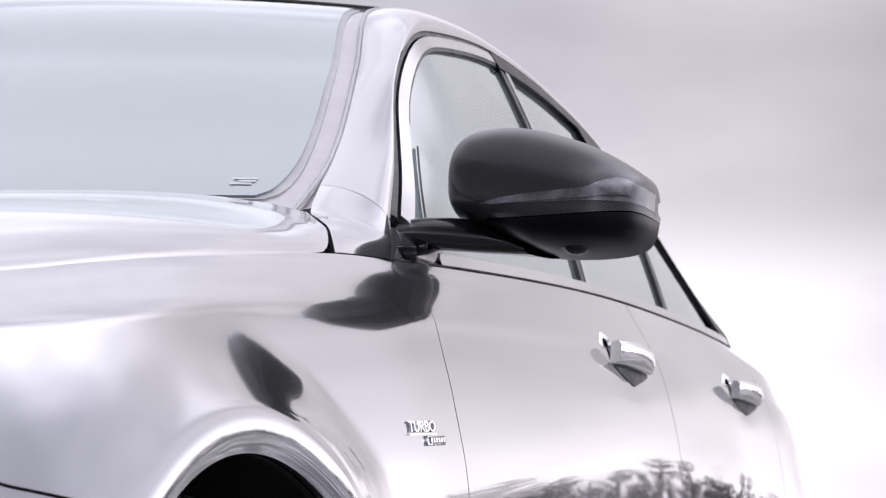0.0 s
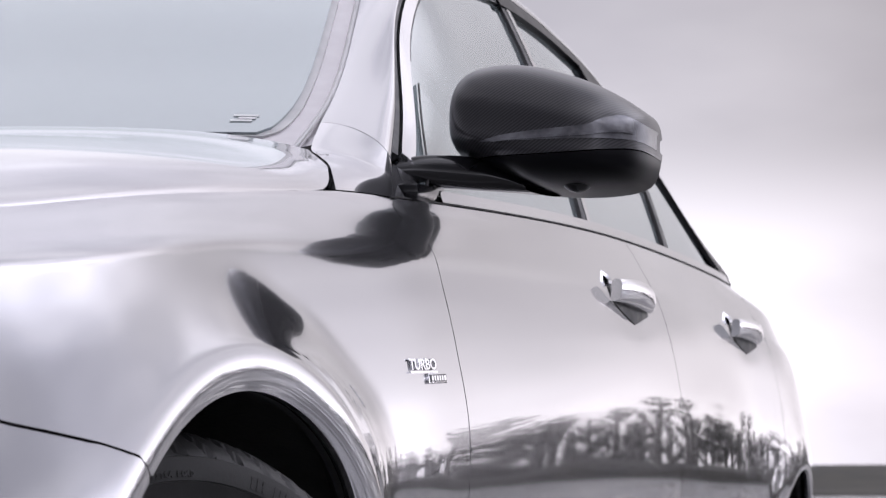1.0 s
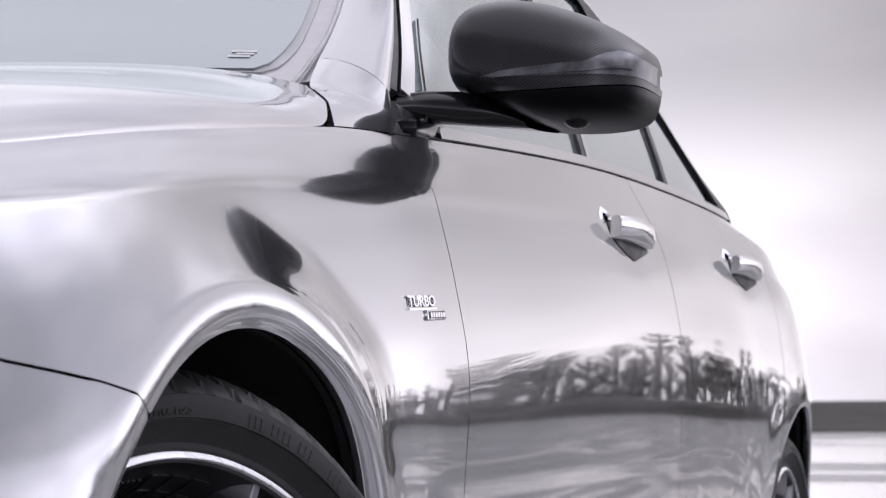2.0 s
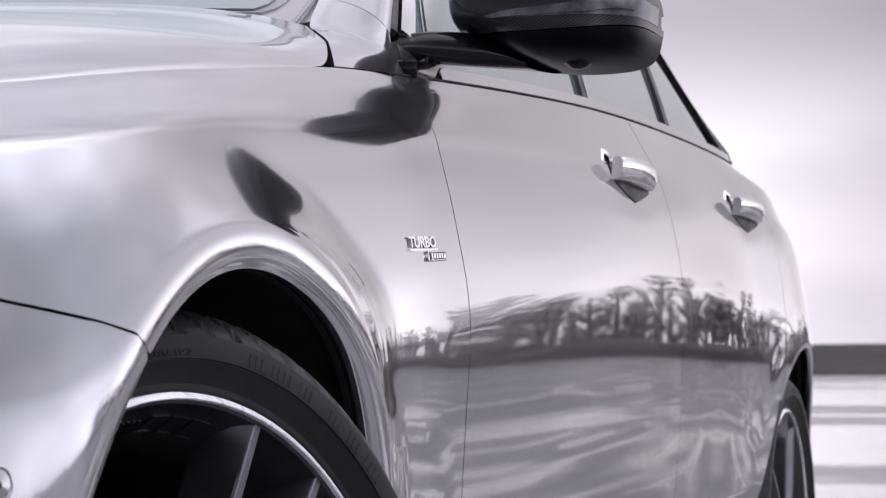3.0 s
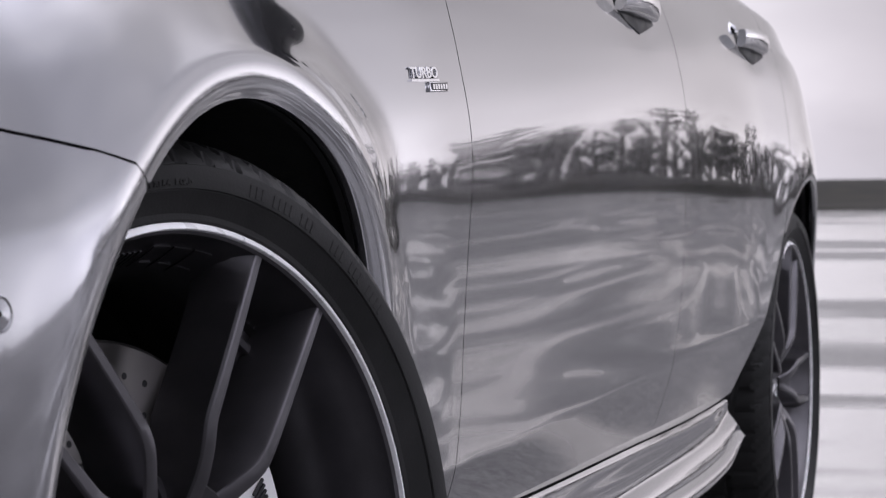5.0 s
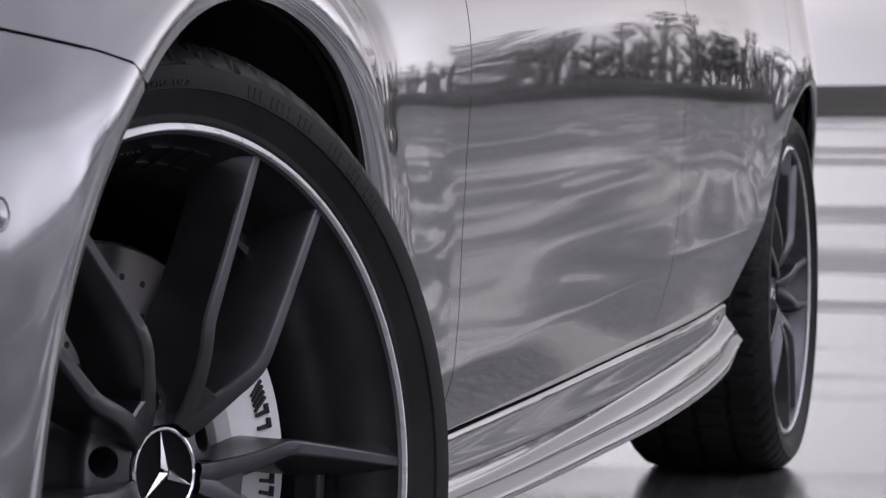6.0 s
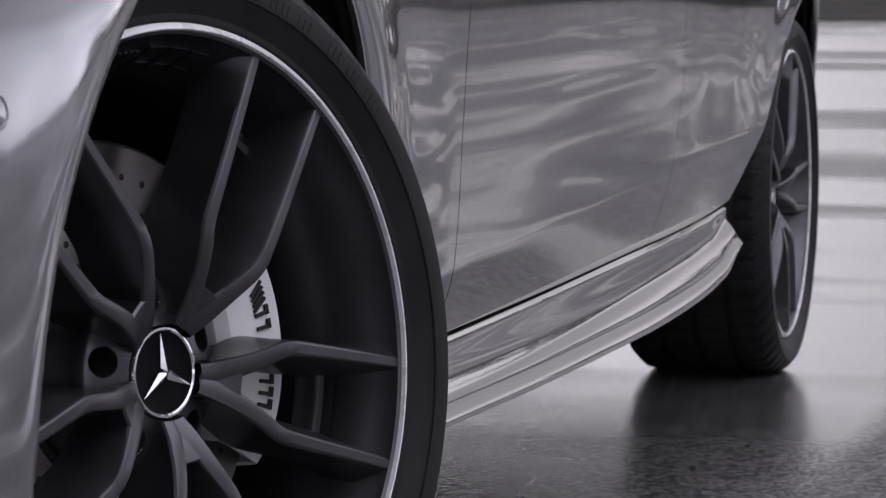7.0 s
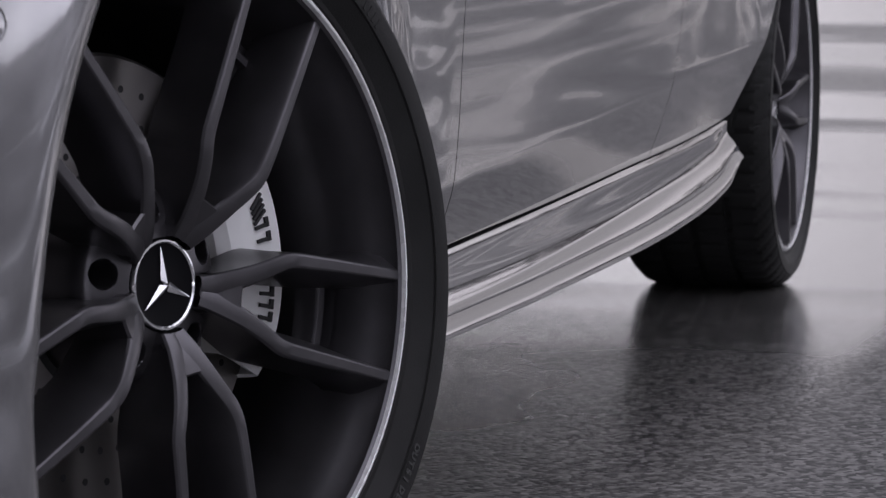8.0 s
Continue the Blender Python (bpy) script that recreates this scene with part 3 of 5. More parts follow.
DOOR_LINE = curve_through([(0.556, 0.297), (0.592, 0.345), (0.604, 0.42), (0.604, 0.50), (0.612, 0.58), (0.626, 0.66), (0.624, 0.72),
                           (0.606, 0.79), (0.590, 0.85), (0.594, 0.89), (0.612, 0.938)])
DOOR_PTS = [tuple(DOOR_LINE(t)) for t in steps(0, 1, 40)]

# front fender: from the sill over the arch, up to the bonnet joint and the foot of the windscreen pillar
hood_joint = [(y, Z_TOP(y)) for y in (0.53, 0.47, 0.40, 0.30, 0.20, 0.10, 0.0, -0.10, -0.20, -0.30, -0.40, -0.50, -0.60)]
tip = [(0.57, Z_TOP(0.57))]
fender_outline = DOOR_PTS + tip + hood_joint + [(-0.62, 0.700), (0.0, 0.33), (0.36, 0.297)]
fender_joint = [(-0.15, 0.565), (-0.215, 0.624), (-0.250, 0.645), (-0.30, 0.652), (-0.40, 0.662), (-0.62, 0.700), (-0.64, 0.60)]
a_low = math.atan2(0.297 - ARCH_F[1], 0.38)
a_joint = math.atan2(0.624 - ARCH_F[1], -0.222 - ARCH_F[0])
a_nose = math.atan2(0.700 - ARCH_F[1], -0.62 - ARCH_F[0])
bm = flange(fan_panel(ARCH_F, a_low, a_nose, fender_outline, 200, 0.0012, joint=fender_joint), 0.016)
fender = both("front_fender", bm, PAINT, car)
true_normals(fender)


def coons(bottom, top, left, right, n=28, m=28):
    """A smooth patch between four edge curves, each over 0 to 1."""
    c00, c10, c01, c11 = bottom(0), bottom(1), top(0), top(1)
    rows = []
    for u in steps(0, 1, n):
        row = []
        for v in steps(0, 1, m):
            p = bottom(u) * (1 - v) + top(u) * v + left(v) * (1 - u) + right(v) * u
            p -= c00 * (1 - u) * (1 - v) + c10 * u * (1 - v) + c01 * (1 - u) * v + c11 * u * v
            row.append(p)
        rows.append(row)
    return grid(rows)


# form of the bonnet: its outline, and the crowned surface that runs on past the rounded corners
HOOD_Y = (-0.84, -0.65, -0.40, -0.20, 0.0, 0.30, 0.40, 0.47, 0.515, 0.545, 0.565, 0.592)
HOOD_X = spline(HOOD_Y, (0.44, 0.67, 0.782, 0.806, 0.819, 0.827, 0.829, 0.826, 0.811, 0.797, 0.781, 0.763))
HOOD_W = spline(HOOD_Y, (0.44, 0.67, 0.782, 0.806, 0.819, 0.827, 0.830, 0.832, 0.833, 0.834, 0.835, 0.836))
HOOD_EDGE = spline(HOOD_Y, (0.718, 0.773, 0.803, 0.831, 0.864, 0.906, 0.918, 0.928, 0.936, 0.940, 0.943, 0.947))
HOOD_RISE = spline(HOOD_Y, (0.036, 0.044, 0.050, 0.054, 0.060, 0.066, 0.067, 0.066, 0.066, 0.067, 0.068, 0.070))


def hood_z(x, y):
    q = min(abs(x) / HOOD_W(y), 1.0)
    return HOOD_EDGE(y) + HOOD_RISE(y) * (1 - q ** 8) ** 0.70


# rear upper corner of the fender, between the bonnet corner, the door and the pillar
PILLAR_IN, PILLAR_OUT = (0.741, 0.690, 1.036), (0.828, 0.668, 0.988)
low_edge = [(side_x(y, Z_TOP(y)), y, Z_TOP(y) + 0.0005) for y in (0.47, 0.50, 0.53, 0.56, 0.59, 0.608)]
pillar_foot = [Vector(PILLAR_IN).lerp(Vector(PILLAR_OUT), u) + Vector((0.8, -0.35, 0.4)) * 0.0165 * (4 * u * (1 - u)) ** 0.8 - Vector((0, 0.001, 0.0015)) for u in steps(0, 1, 10)]
patch = coons(curve_through(low_edge), curve_through(pillar_foot),
              curve_through([low_edge[0]] + [(HOOD_X(y) + 0.0015, y, hood_z(HOOD_X(y), y)) for y in (0.515, 0.545, 0.565, 0.592)] + [PILLAR_IN]),
              curve_through([low_edge[-1], (0.840, 0.634, 0.961), PILLAR_OUT]))
both("fender_corner", flange(facing(patch, (1, 0, 0.6)), 0.016), PAINT, car)

# front bumper: in front of the arch, below the joint, and across the nose
nose_y = -0.66
bumper_outline = [(-0.15, 0.563), (-0.215, 0.6220), (-0.250, 0.6433), (-0.30, 0.6505), (-0.40, 0.6605), (-0.62, 0.6985), (nose_y, 0.735), (nose_y, 0.20), (-0.40, 0.20), (0.0, 0.20), (0.0, 0.4)]
bm = flange(fan_panel(ARCH_F, a_joint + 0.012, math.pi + 0.30, bumper_outline, 90, 0.0004), 0.016)
true_normals(both("bumper_corner", bm, PAINT, car))
rows = []
for z in steps(0.2, 0.735, 22):
    x_end = side_x(nose_y, z)
    rows.append([(x_end * math.sin(t * math.pi / 2), nose_y - 0.2 * math.cos(t * math.pi / 2) ** 0.8 * (0.8 + 0.2 * math.sin(z * 5)), z) for t in steps(-1, 1, 40)])
part("front_bumper", facing(grid(rows), (0, -1, 0)), PAINT, car)


# bonnet: crowned, with rounded shoulders, its rear corners cut round
rows = []
for y in steps(-0.82, 0.44, 70) + steps(0.44, 0.592, 40)[1:]:
    xe = HOOD_X(y) - 0.0018
    row = []
    for t in steps(-1, 1, 120):
        u = math.sin(t * math.pi / 2)
        row.append((xe * u, y - 0.12 * (1 - u * u) * smooth01((y - 0.3) / 0.27), hood_z(u * HOOD_X(y), y)))
    rows.append(row)
bm = flange(facing(grid(rows), (0, 0, 1)), 0.016)
part("bonnet", bm, PAINT, car)
rows = [[(x, y, hood_z(x, min(y, 0.5)) - 0.07) for x in steps(-0.70, 0.70, 20)] for y in (-0.7, -0.3, 0.1, 0.4, 0.6)]
nose = [[(x, y, hood_z(min(abs(x), 0.96 * HOOD_X(y)), y) - 0.022 - 0.25 * max(0.0, abs(x) - 0.96 * HOOD_X(y))) for x in [(HOOD_X(y) + 0.045) * t for t in steps(-1, 1, 40)]]
        for y in steps(-0.80, -0.40, 12)]
part("engine_bay_cover", facing(grid(rows), (0, 0, 1)), INNER, car)


part("nose_panel", facing(grid(nose), (0, 0, 1)), PAINT, car)


# doors
def door_panel(front, rear, bottom, n=70, m=64, gap=0.0014):
    """front, rear: y by height; bottom: z by y. Up to the belt line."""
    rows = []
    for u in steps(0, 1, n):
        row = []
        for v in steps(0, 1, m):
            z = lerp(0.3, 1.0, v)
            y = 0.0
            for _ in range(4):
                y = lerp(front(z) + gap, rear(z) - gap, u)
                z = lerp(bottom(y) + gap, Z_TOP(y) - 0.001, v)
            row.append((side_x(y, z), y, z))
        rows.append(row)
    return flange(facing(grid(rows), (1, 0, 0)), 0.016)


def door_front(z):
    lo, hi = 0.0, 1.0
    for _ in range(24):
        mid = (lo + hi) / 2
        if DOOR_LINE(mid)[1] < z:
            lo = mid
        else:
            hi = mid
    return DOOR_LINE(lo)[0]


DOOR_MID = pchip((0.30, 0.40, 0.60, 0.78, 0.87, 0.96, 1.02), (1.640, 1.720, 1.765, 1.765, 1.745, 1.71, 1.69))
SILL_TOP = pchip((0.5, 1.0, 1.5, 2.2, 2.8), (0.300, 0.308, 0.320, 0.338, 0.40))


def door_back(z):
    cy, cz, r0 = ARCH_R
    arch = cy - math.sqrt(max(0.0, (r0 + 0.0) ** 2 - (z - cz) ** 2)) if abs(z - cz) < r0 else cy
    line = pchip((0.30, 0.45, 0.72, 0.85, 1.0, 1.06), (2.50, 2.56, 2.70, 2.72, 2.70, 2.68))(z)
    if z < 0.62:
        return pchip((0.30, 0.345, 0.39, 0.45, 0.52, 0.62), (2.28, 2.36, 2.44, 2.525, 2.585, 2.655))(z)
    return line


front_door = both("front_door", door_panel(door_front, DOOR_MID, SILL_TOP), PAINT, car)
rear_door = both("rear_door", door_panel(DOOR_MID, door_back, SILL_TOP), PAINT, car)
true_normals(front_door)
true_normals(rear_door)

# rear quarter with the rear arch
tail_y = 3.82
q_line = [(door_back(z), z) for z in steps(0.45, 1.04, 26)]
quarter_outline = [(2.60, 0.56)] + [p for p in q_line if p[1] > 0.6] + [(y, Z_TOP(y)) for y in steps(2.70, tail_y, 14)] + [(tail_y, 0.24), (3.40, 0.24), (3.3, 0.26), (2.94, 0.33)]
a0, a1 = -0.25, math.pi - 0.80
bm = flange(fan_panel(ARCH_R, a0, a1, quarter_outline, 150, 0.002), 0.016)
true_normals(both("rear_quarter", bm, PAINT, car))
rows = []
for z in steps(0.24, 1.0, 26):
    x_end = side_x(tail_y, z)
    rows.append([(x_end * math.sin(t * math.pi / 2), tail_y + 0.24 * math.cos(t * math.pi / 2) ** 0.8, z) for t in steps(-1, 1, 40)])
part("rear_bumper", facing(grid(rows), (0, 1, 0)), PAINT, car)

# side skirt: a ledge, a hollow flank and a bright lower lip that sweeps up behind
SKIRT_LOW = pchip((0.40, 0.9, 1.4, 1.8, 2.1, 2.30), (0.222, 0.216, 0.217, 0.226, 0.245, 0.282))
SKIRT_CREST = pchip((0.43, 0.7, 1.1, 1.5, 1.9, 2.30), (0.29, 0.32, 0.41, 0.51, 0.58, 0.62))
rows = []
for y in steps(0.43, 2.30, 70):
    w = W_MAX(y) - 0.005 - 0.006 * smooth01((y - 2.10) / 0.20)
    zt, zb = SILL_TOP(y) - 0.0005, SKIRT_LOW(y)
    crest = SKIRT_CREST(y)
    deep = min(0.003 + 0.050 * (crest - 0.29), 0.0140)
    x_crest = 0.0015 - deep
    section = [(-0.070, 1.0), (-0.026, 1.0), (-0.016, 0.985), (-0.015, 0.96)]
    for k in steps(0.12, 0.94, 7):
        section.append((lerp(-0.015, x_crest, k) - 0.0036 * math.sin(math.pi * k) * k, lerp(0.96, crest, k)))
    for k in steps(1.0, 0.0, 9):
        section.append((0.0015 - deep * k ** 1.5, lerp(0.275, crest, k)))
    section += [(-0.0005, 0.262), (-0.0005, 0.248), (0.0030, 0.236), (0.0095, 0.13), (0.0135, 0.05), (0.0130, 0.02), (0.007, 0.0), (-0.05, -0.01)]
    rows.append([(w + dx, y, lerp(zb, zt, v)) for dx, v in section])
both("side_skirt", flange(facing(grid(rows), (1, 0, 0)), 0.02), PAINT, car, sharp=50)

# dark body behind the joints: sills, floor, bulkheads and the wheel housings
bm = box((1.66, 1.86, 0.62), pose(0, 1.46, 0.60), bevel=0.02)
box((0.90, 3.9, 0.42), pose(0, 1.5, 0.42), bm)
box((1.10, 0.86, 0.24), pose(0, -0.08, 0.62), bm)
box((1.50, 0.9, 0.50), pose(0, 3.55, 0.70), bm)
box((1.58, 1.80, 0.10), pose(0, 1.38, 0.255), bm)
part("underbody", bm, INNER, car)
for cy, cz, r0 in (ARCH_F, ARCH_R):
    rows = [[(x, cy + (r0 + grow) * math.cos(a), cz + (r0 + grow) * math.sin(a)) for a in steps(-0.20 if cy < 1 else 0.1, math.pi + 0.35, 41)]
            for x, grow in ((0.40, 0.02), (0.60, 0.02), (0.80, 0.02), (0.86, 0.02))]
    # the liner's edge tucks in behind the painted lip
    for back, grow in ((0.026, 0.012), (0.016, 0.001), (0.009, 0.0006)):
        rows.append([(side_x(cy + r0 * math.cos(a), cz + r0 * math.sin(a)) - back - (0.0 if cy < 1 else 0.01), cy + (r0 + grow) * math.cos(a), cz + (r0 + grow) * math.sin(a))
                     for a in steps(-0.20 if cy < 1 else 0.1, math.pi + 0.35, 41)])
    bm = facing(grid(rows), (0, 0, -1))
    inner = [(0.42, cy + (r0 + 0.02) * math.cos(a), cz + (r0 + 0.02) * math.sin(a)) for a in steps(-0.35, math.pi + 0.35, 40)]
    bm.faces.new([bm.verts.new(p) for p in inner])
    both("wheel_housing", bm, LINER, car)

# ---- greenhouse: windscreen, pillars, roof, windows ----
P_IN = curve_through([(0.741, 0.690, 1.036), (0.716, 0.835, 1.118), (0.670, 1.035, 1.238), (0.614, 1.262, 1.364), (0.594, 1.60, 1.418),
                      (0.590, 2.0, 1.420), (0.594, 2.4, 1.382), (0.615, 2.8, 1.25), (0.665, 3.25, 1.068)])
P_OUT = curve_through([(0.828, 0.668, 0.988), (0.795, 0.790, 1.064), (0.738, 0.972, 1.205), (0.708, 1.145, 1.301), (0.692, 1.34, 1.347), (0.688, 1.60, 1.378),
                       (0.692, 1.95, 1.378), (0.706, 2.3, 1.336), (0.746, 2.62, 1.19), (0.806, 2.95, 1.056)])
rows = []
for s in steps(0, 1, 150):
    a, b = P_IN(s), P_OUT(s)
    out = Vector((0.75, 0, 0.66)) if s > 0.25 else Vector((0.8, -0.35, 0.4)).lerp(Vector((0.75, 0, 0.66)), s / 0.25)
    rows.append([a.lerp(b, u) + out * 0.017 * (4 * u * (1 - u)) ** 0.8 for u in steps(0, 1, 16)])
both("roof_pillar", flange(facing(grid(rows), (1, 0, 0.5)), 0.015), PAINT, car)


def screen_point(u, s, inset=0.0, out=0.0):
    """On the windscreen: u across from -1 to 1, s up from 0 to 1."""
    e = P_IN(0.002 + 0.283 * max(s, 0.0))
    if s < 0:
        e = e + (P_IN(0.012) - P_IN(0.002)) * (s * 28.3)
    x_e = e.x - 0.001
    y = e.y - 0.15 * (1 - u * u) * (1 - 0.35 * s)
    return Vector((u * x_e, y - 0.6 * out, e.z + 0.03 * (1 - u * u) * s + 0.8 * out))


# grey edge band of the windscreen, and the glass inside it with rounded lower corners
def screen_sheet(u_lim, s_lim, corner, out, n=60, m=50):
    rows = []
    for sv in steps(0, 1, m):
        s = lerp(s_lim[0], s_lim[1], sv)
        d = min(sv, 1.0) * 0.95
        low = max(0.0, 1 - d / corner)
        high = max(0.0, 1 - (1 - sv) / (corner * 0.35))
        ul = u_lim - 0.035 * (1 - math.sqrt(1 - low * low)) - 0.05 * (1 - math.sqrt(max(0.0, 1 - high * high)))
        rows.append([screen_point(ul * math.sin(t * math.pi / 2), s, out=out) for t in steps(-1, 1, n)])
    return facing(grid(rows), (0, -1, 0.6))


part("windscreen_surround", flange(screen_sheet(1.006, (-0.10, 1.0), 0.02, -0.005), 0.02), PILLAR_GREY, car, "silver-grey edge strip of the windscreen")
part("glass_border", flange(screen_sheet(0.966, (-0.055, 0.970), 0.13, -0.003), 0.003), TRIM_GREY, car, "grey printed border of the windscreen")
part("windscreen", flange(screen_sheet(0.956, (-0.05, 0.965), 0.17, 0.0), 0.004), GLASS, car, "reflecting tinted windscreen glass")
part("windscreen_seal", tube([screen_point(1.0 - 0.016 * (max(0.0, 0.10 - s) / 0.2) ** 1.6, s, out=0.001) for s in steps(-0.12, 1.0, 90)], 0.0026, 8), TRIM_GREY, car)
part("windscreen_seal", tube([screen_point(-1.0, s, out=0.001) for s in steps(-0.03, 1.0, 40)], 0.0030, 6), SEAL_AND_SHADE, car)
# small grey approval mark printed in the corner of the glass
for k, (du, ds, wide) in enumerate(((0.0, 0.010, 0.026), (0.003, 0.0, 0.018), (-0.004, -0.010, 0.022))):
    rows = [[screen_point(0.897 + du + v / 0.74, 0.004 + ds + h, out=0.0012) for v in (-wide / 2, wide / 2)] for h in (-0.003, 0.003)]
    part("glass_mark", facing(grid(rows), (0, -1, 0.6)), GLASS_PRINT, car, "grey print on the glass", smooth=False)
part("roof_joint", tube([screen_point(u, 1.0, out=0.002) for u in steps(-0.99, 0.99, 40)], 0.0024, 6), SEAL_AND_SHADE, car)

rows = []
for s in steps(0.286, 0.72, 50):
    e = P_IN(s)
    rows.append([(e.x * u, e.y - 0.10 * (1 - u * u) * smooth01((0.5 - s) / 0.2) + 0.06 * (1 - u * u) * smooth01((s - 0.6) / 0.1), e.z + 0.042 * (1 - u * u)) for u in steps(-1, 1, 30)])
part("roof", flange(facing(grid(rows), (0, 0, 1)), 0.015), PAINT, car)
rows = []
for s in steps(0.725, 1.0, 30):
    e = P_IN(s)
    rows.append([(e.x * u, e.y + 0.06 * (1 - u * u), e.z + 0.042 * (1 - u * u)) for u in steps(-1, 1, 30)])
part("rear_window", flange(facing(grid(rows), (0, 1, 1)), 0.004), GLASS, car, "reflecting tinted rear window")
rows = []
for t in steps(0, 1, 30):
    y = lerp(3.0, 4.0, t)
    rows.append([(X_TOP(min(y, tail_y)) * (1.0 if y < tail_y else math.sqrt(max(0.05, 1 - ((y - tail_y) / 0.24) ** 2))) * u, y, Z_TOP(min(y, tail_y)) + 0.05 * (1 - abs(u) ** 3)) for u in steps(-1, 1, 30)])
part("boot_lid", flange(facing(grid(rows), (0, 0, 1)), 0.015), PAINT, car)

# window line: the outline of the side windows runs along the pillar's outer edge
W_S = [P_OUT(s) for s in steps(0.0, 0.94, 160)]


def rail_at(y):
    for a, b in zip(W_S, W_S[1:]):
        if a.y <= y <= b.y:
            t = (y - a.y) / (b.y - a.y)
            return lerp(a.x, b.x, t), lerp(a.z, b.z, t)
    return (W_S[0].x, W_S[0].z) if y < W_S[0].y else (W_S[-1].x, W_S[-1].z)


def window_x(y, z):
    xr, zr = rail_at(y)
    zt = Z_TOP(y)
    t = (z - zt) / max(zr - zt, 0.02)
    return lerp(X_TOP(y) - 0.008, xr - 0.006, t) + 0.012 * max(0.0, 1 - (2 * t - 1) ** 2)


def window_strip(d0, d1, s0, s1, out, n=110):
    """A strip along the window outline between two distances inside it."""
    rows = []
    for s in steps(s0, s1, n):
        p, q = P_OUT(s), P_OUT(min(s + 0.004, 1.0))
        ty, tz = q.y - p.y, q.z - p.z
        ln = math.hypot(ty, tz)
        ny, nz = tz / ln, -ty / ln
        row = []
        for d in steps(d0, d1, 3):
            y, z = p.y + ny * d, max(p.z + nz * d, Z_TOP(p.y + ny * d) + 0.002)
            row.append((window_x(y, z) + out, y, z))
        rows.append(row)
    return flange(facing(grid(rows), (1, 0, 0.2)), 0.008)


both("window_seal", window_strip(0.001, 0.0065, 0.012, 0.93, 0.003), SEAL_AND_SHADE, car)
both("window_frame", window_strip(0.0075, 0.0220, 0.016, 0.62, 0.006), PAINT, car)
both("window_seal", window_strip(0.0220, 0.0270, 0.13, 0.92, 0.003), SEAL_AND_SHADE, car)


def side_glass(y0, y1, lean0, lean1, drop=0.023, n=40, m=24, out=-0.002):
    rows = []
    for u in steps(0, 1, n):
        row = []
        for v in steps(0, 1, m):
            y = lerp(y0 + lean0 * v, y1 + lean1 * v, u)
            zr = rail_at(y)[1] - drop
            zt = Z_TOP(y) + 0.012
            z = lerp(zt, max(zr, zt + 0.003), v)
            row.append((window_x(y, z) + out, y, z))
        rows.append(row)
    return flange(facing(grid(rows), (1, 0, 0.3)), 0.004)


both("front_side_window", side_glass(0.735, 1.450, 0.0, 0.155), GLASS, car, "reflecting tinted side window")
both("rear_side_window", side_glass(1.495, 2.06, 0.155, 0.10), GLASS, car, "reflecting tinted side window")
both("quarter_window", side_glass(2.10, 2.52, 0.10, 0.0), GLASS, car, "small reflecting rear quarter window")


def window_bar(y0, lean0, width, out, mat, name):
    rows = []
    for v in steps(0, 1, 16):
        y = y0 + lean0 * v
        zr = rail_at(y)[1] - 0.03
        z = lerp(Z_TOP(y) + 0.004, zr, v)
        rows.append([(window_x(y + dy, z) + out, y + dy, z) for dy in steps(-width / 2, width / 2, 3)])
    both(name, flange(facing(grid(rows), (1, 0, 0)), 0.006), mat, car)


window_bar(1.455, 0.155, 0.022, 0.004, SEAL_AND_SHADE, "window_seal")
window_bar(1.474, 0.155, 0.020, 0.006, PAINT, "door_pillar")
window_bar(2.078, 0.10, 0.030, 0.004, SEAL_AND_SHADE, "window_seal")
both("window_trim", window_strip(0.004, 0.028, 0.42, 0.61, 0.007, 50), SATIN_BLACK, car)
both("window_trim", window_strip(0.004, 0.105, 0.61, 0.94, 0.007, 50), SATIN_BLACK, car)

# belt moulding: dark joint line and a bright strip over it
rows = [[(X_TOP(y) + 0.001 + dx, y, Z_TOP(y) + dz) for dx, dz in ((-0.012, 0.0002), (0.0, 0.0002), (0.0006, 0.0016), (-0.006, 0.002))] for y in steps(0.62, 2.72, 90)]
both("belt_seal", facing(grid(rows), (1, 0, 0.2)), SEAL_AND_SHADE, car)
rows = [[(X_TOP(y) + dx, y, Z_TOP(y) + dz) for dx, dz in ((-0.001, 0.0006), (0.0008, 0.0022), (-0.003, 0.015), (-0.014, 0.018))] for y in steps(0.76, 2.70, 90)]
both("belt_moulding", facing(grid(rows), (1, 0, 0.3)), PAINT, car)

# painted corner of the door ahead of the window, under the mirror
rows = []
for y in steps(0.616, 0.80, 24):
    if y < 0.668:
        t = (y - 0.612) / 0.056
        xt2, zt2 = lerp(0.836, 0.826, t), lerp(0.941, 0.984, t)
    else:
        xt2, zt2 = rail_at(y)
        zt2 = min(zt2 - 0.004, lerp(0.984, Z_TOP(0.80) + 0.004, (y - 0.668) / 0.132))
    rows.append([(lerp(X_TOP(y) - 0.002, xt2, v * (zt2 - Z_TOP(y)) / max(rail_at(max(y, 0.668))[1] - Z_TOP(y), 0.01) if y > 0.668 else v), y, lerp(Z_TOP(y) - 0.004, zt2, v)) for v in steps(0, 1, 10)])
both("door_corner", flange(facing(grid(rows), (1, 0, 0.3)), 0.01), PAINT, car)

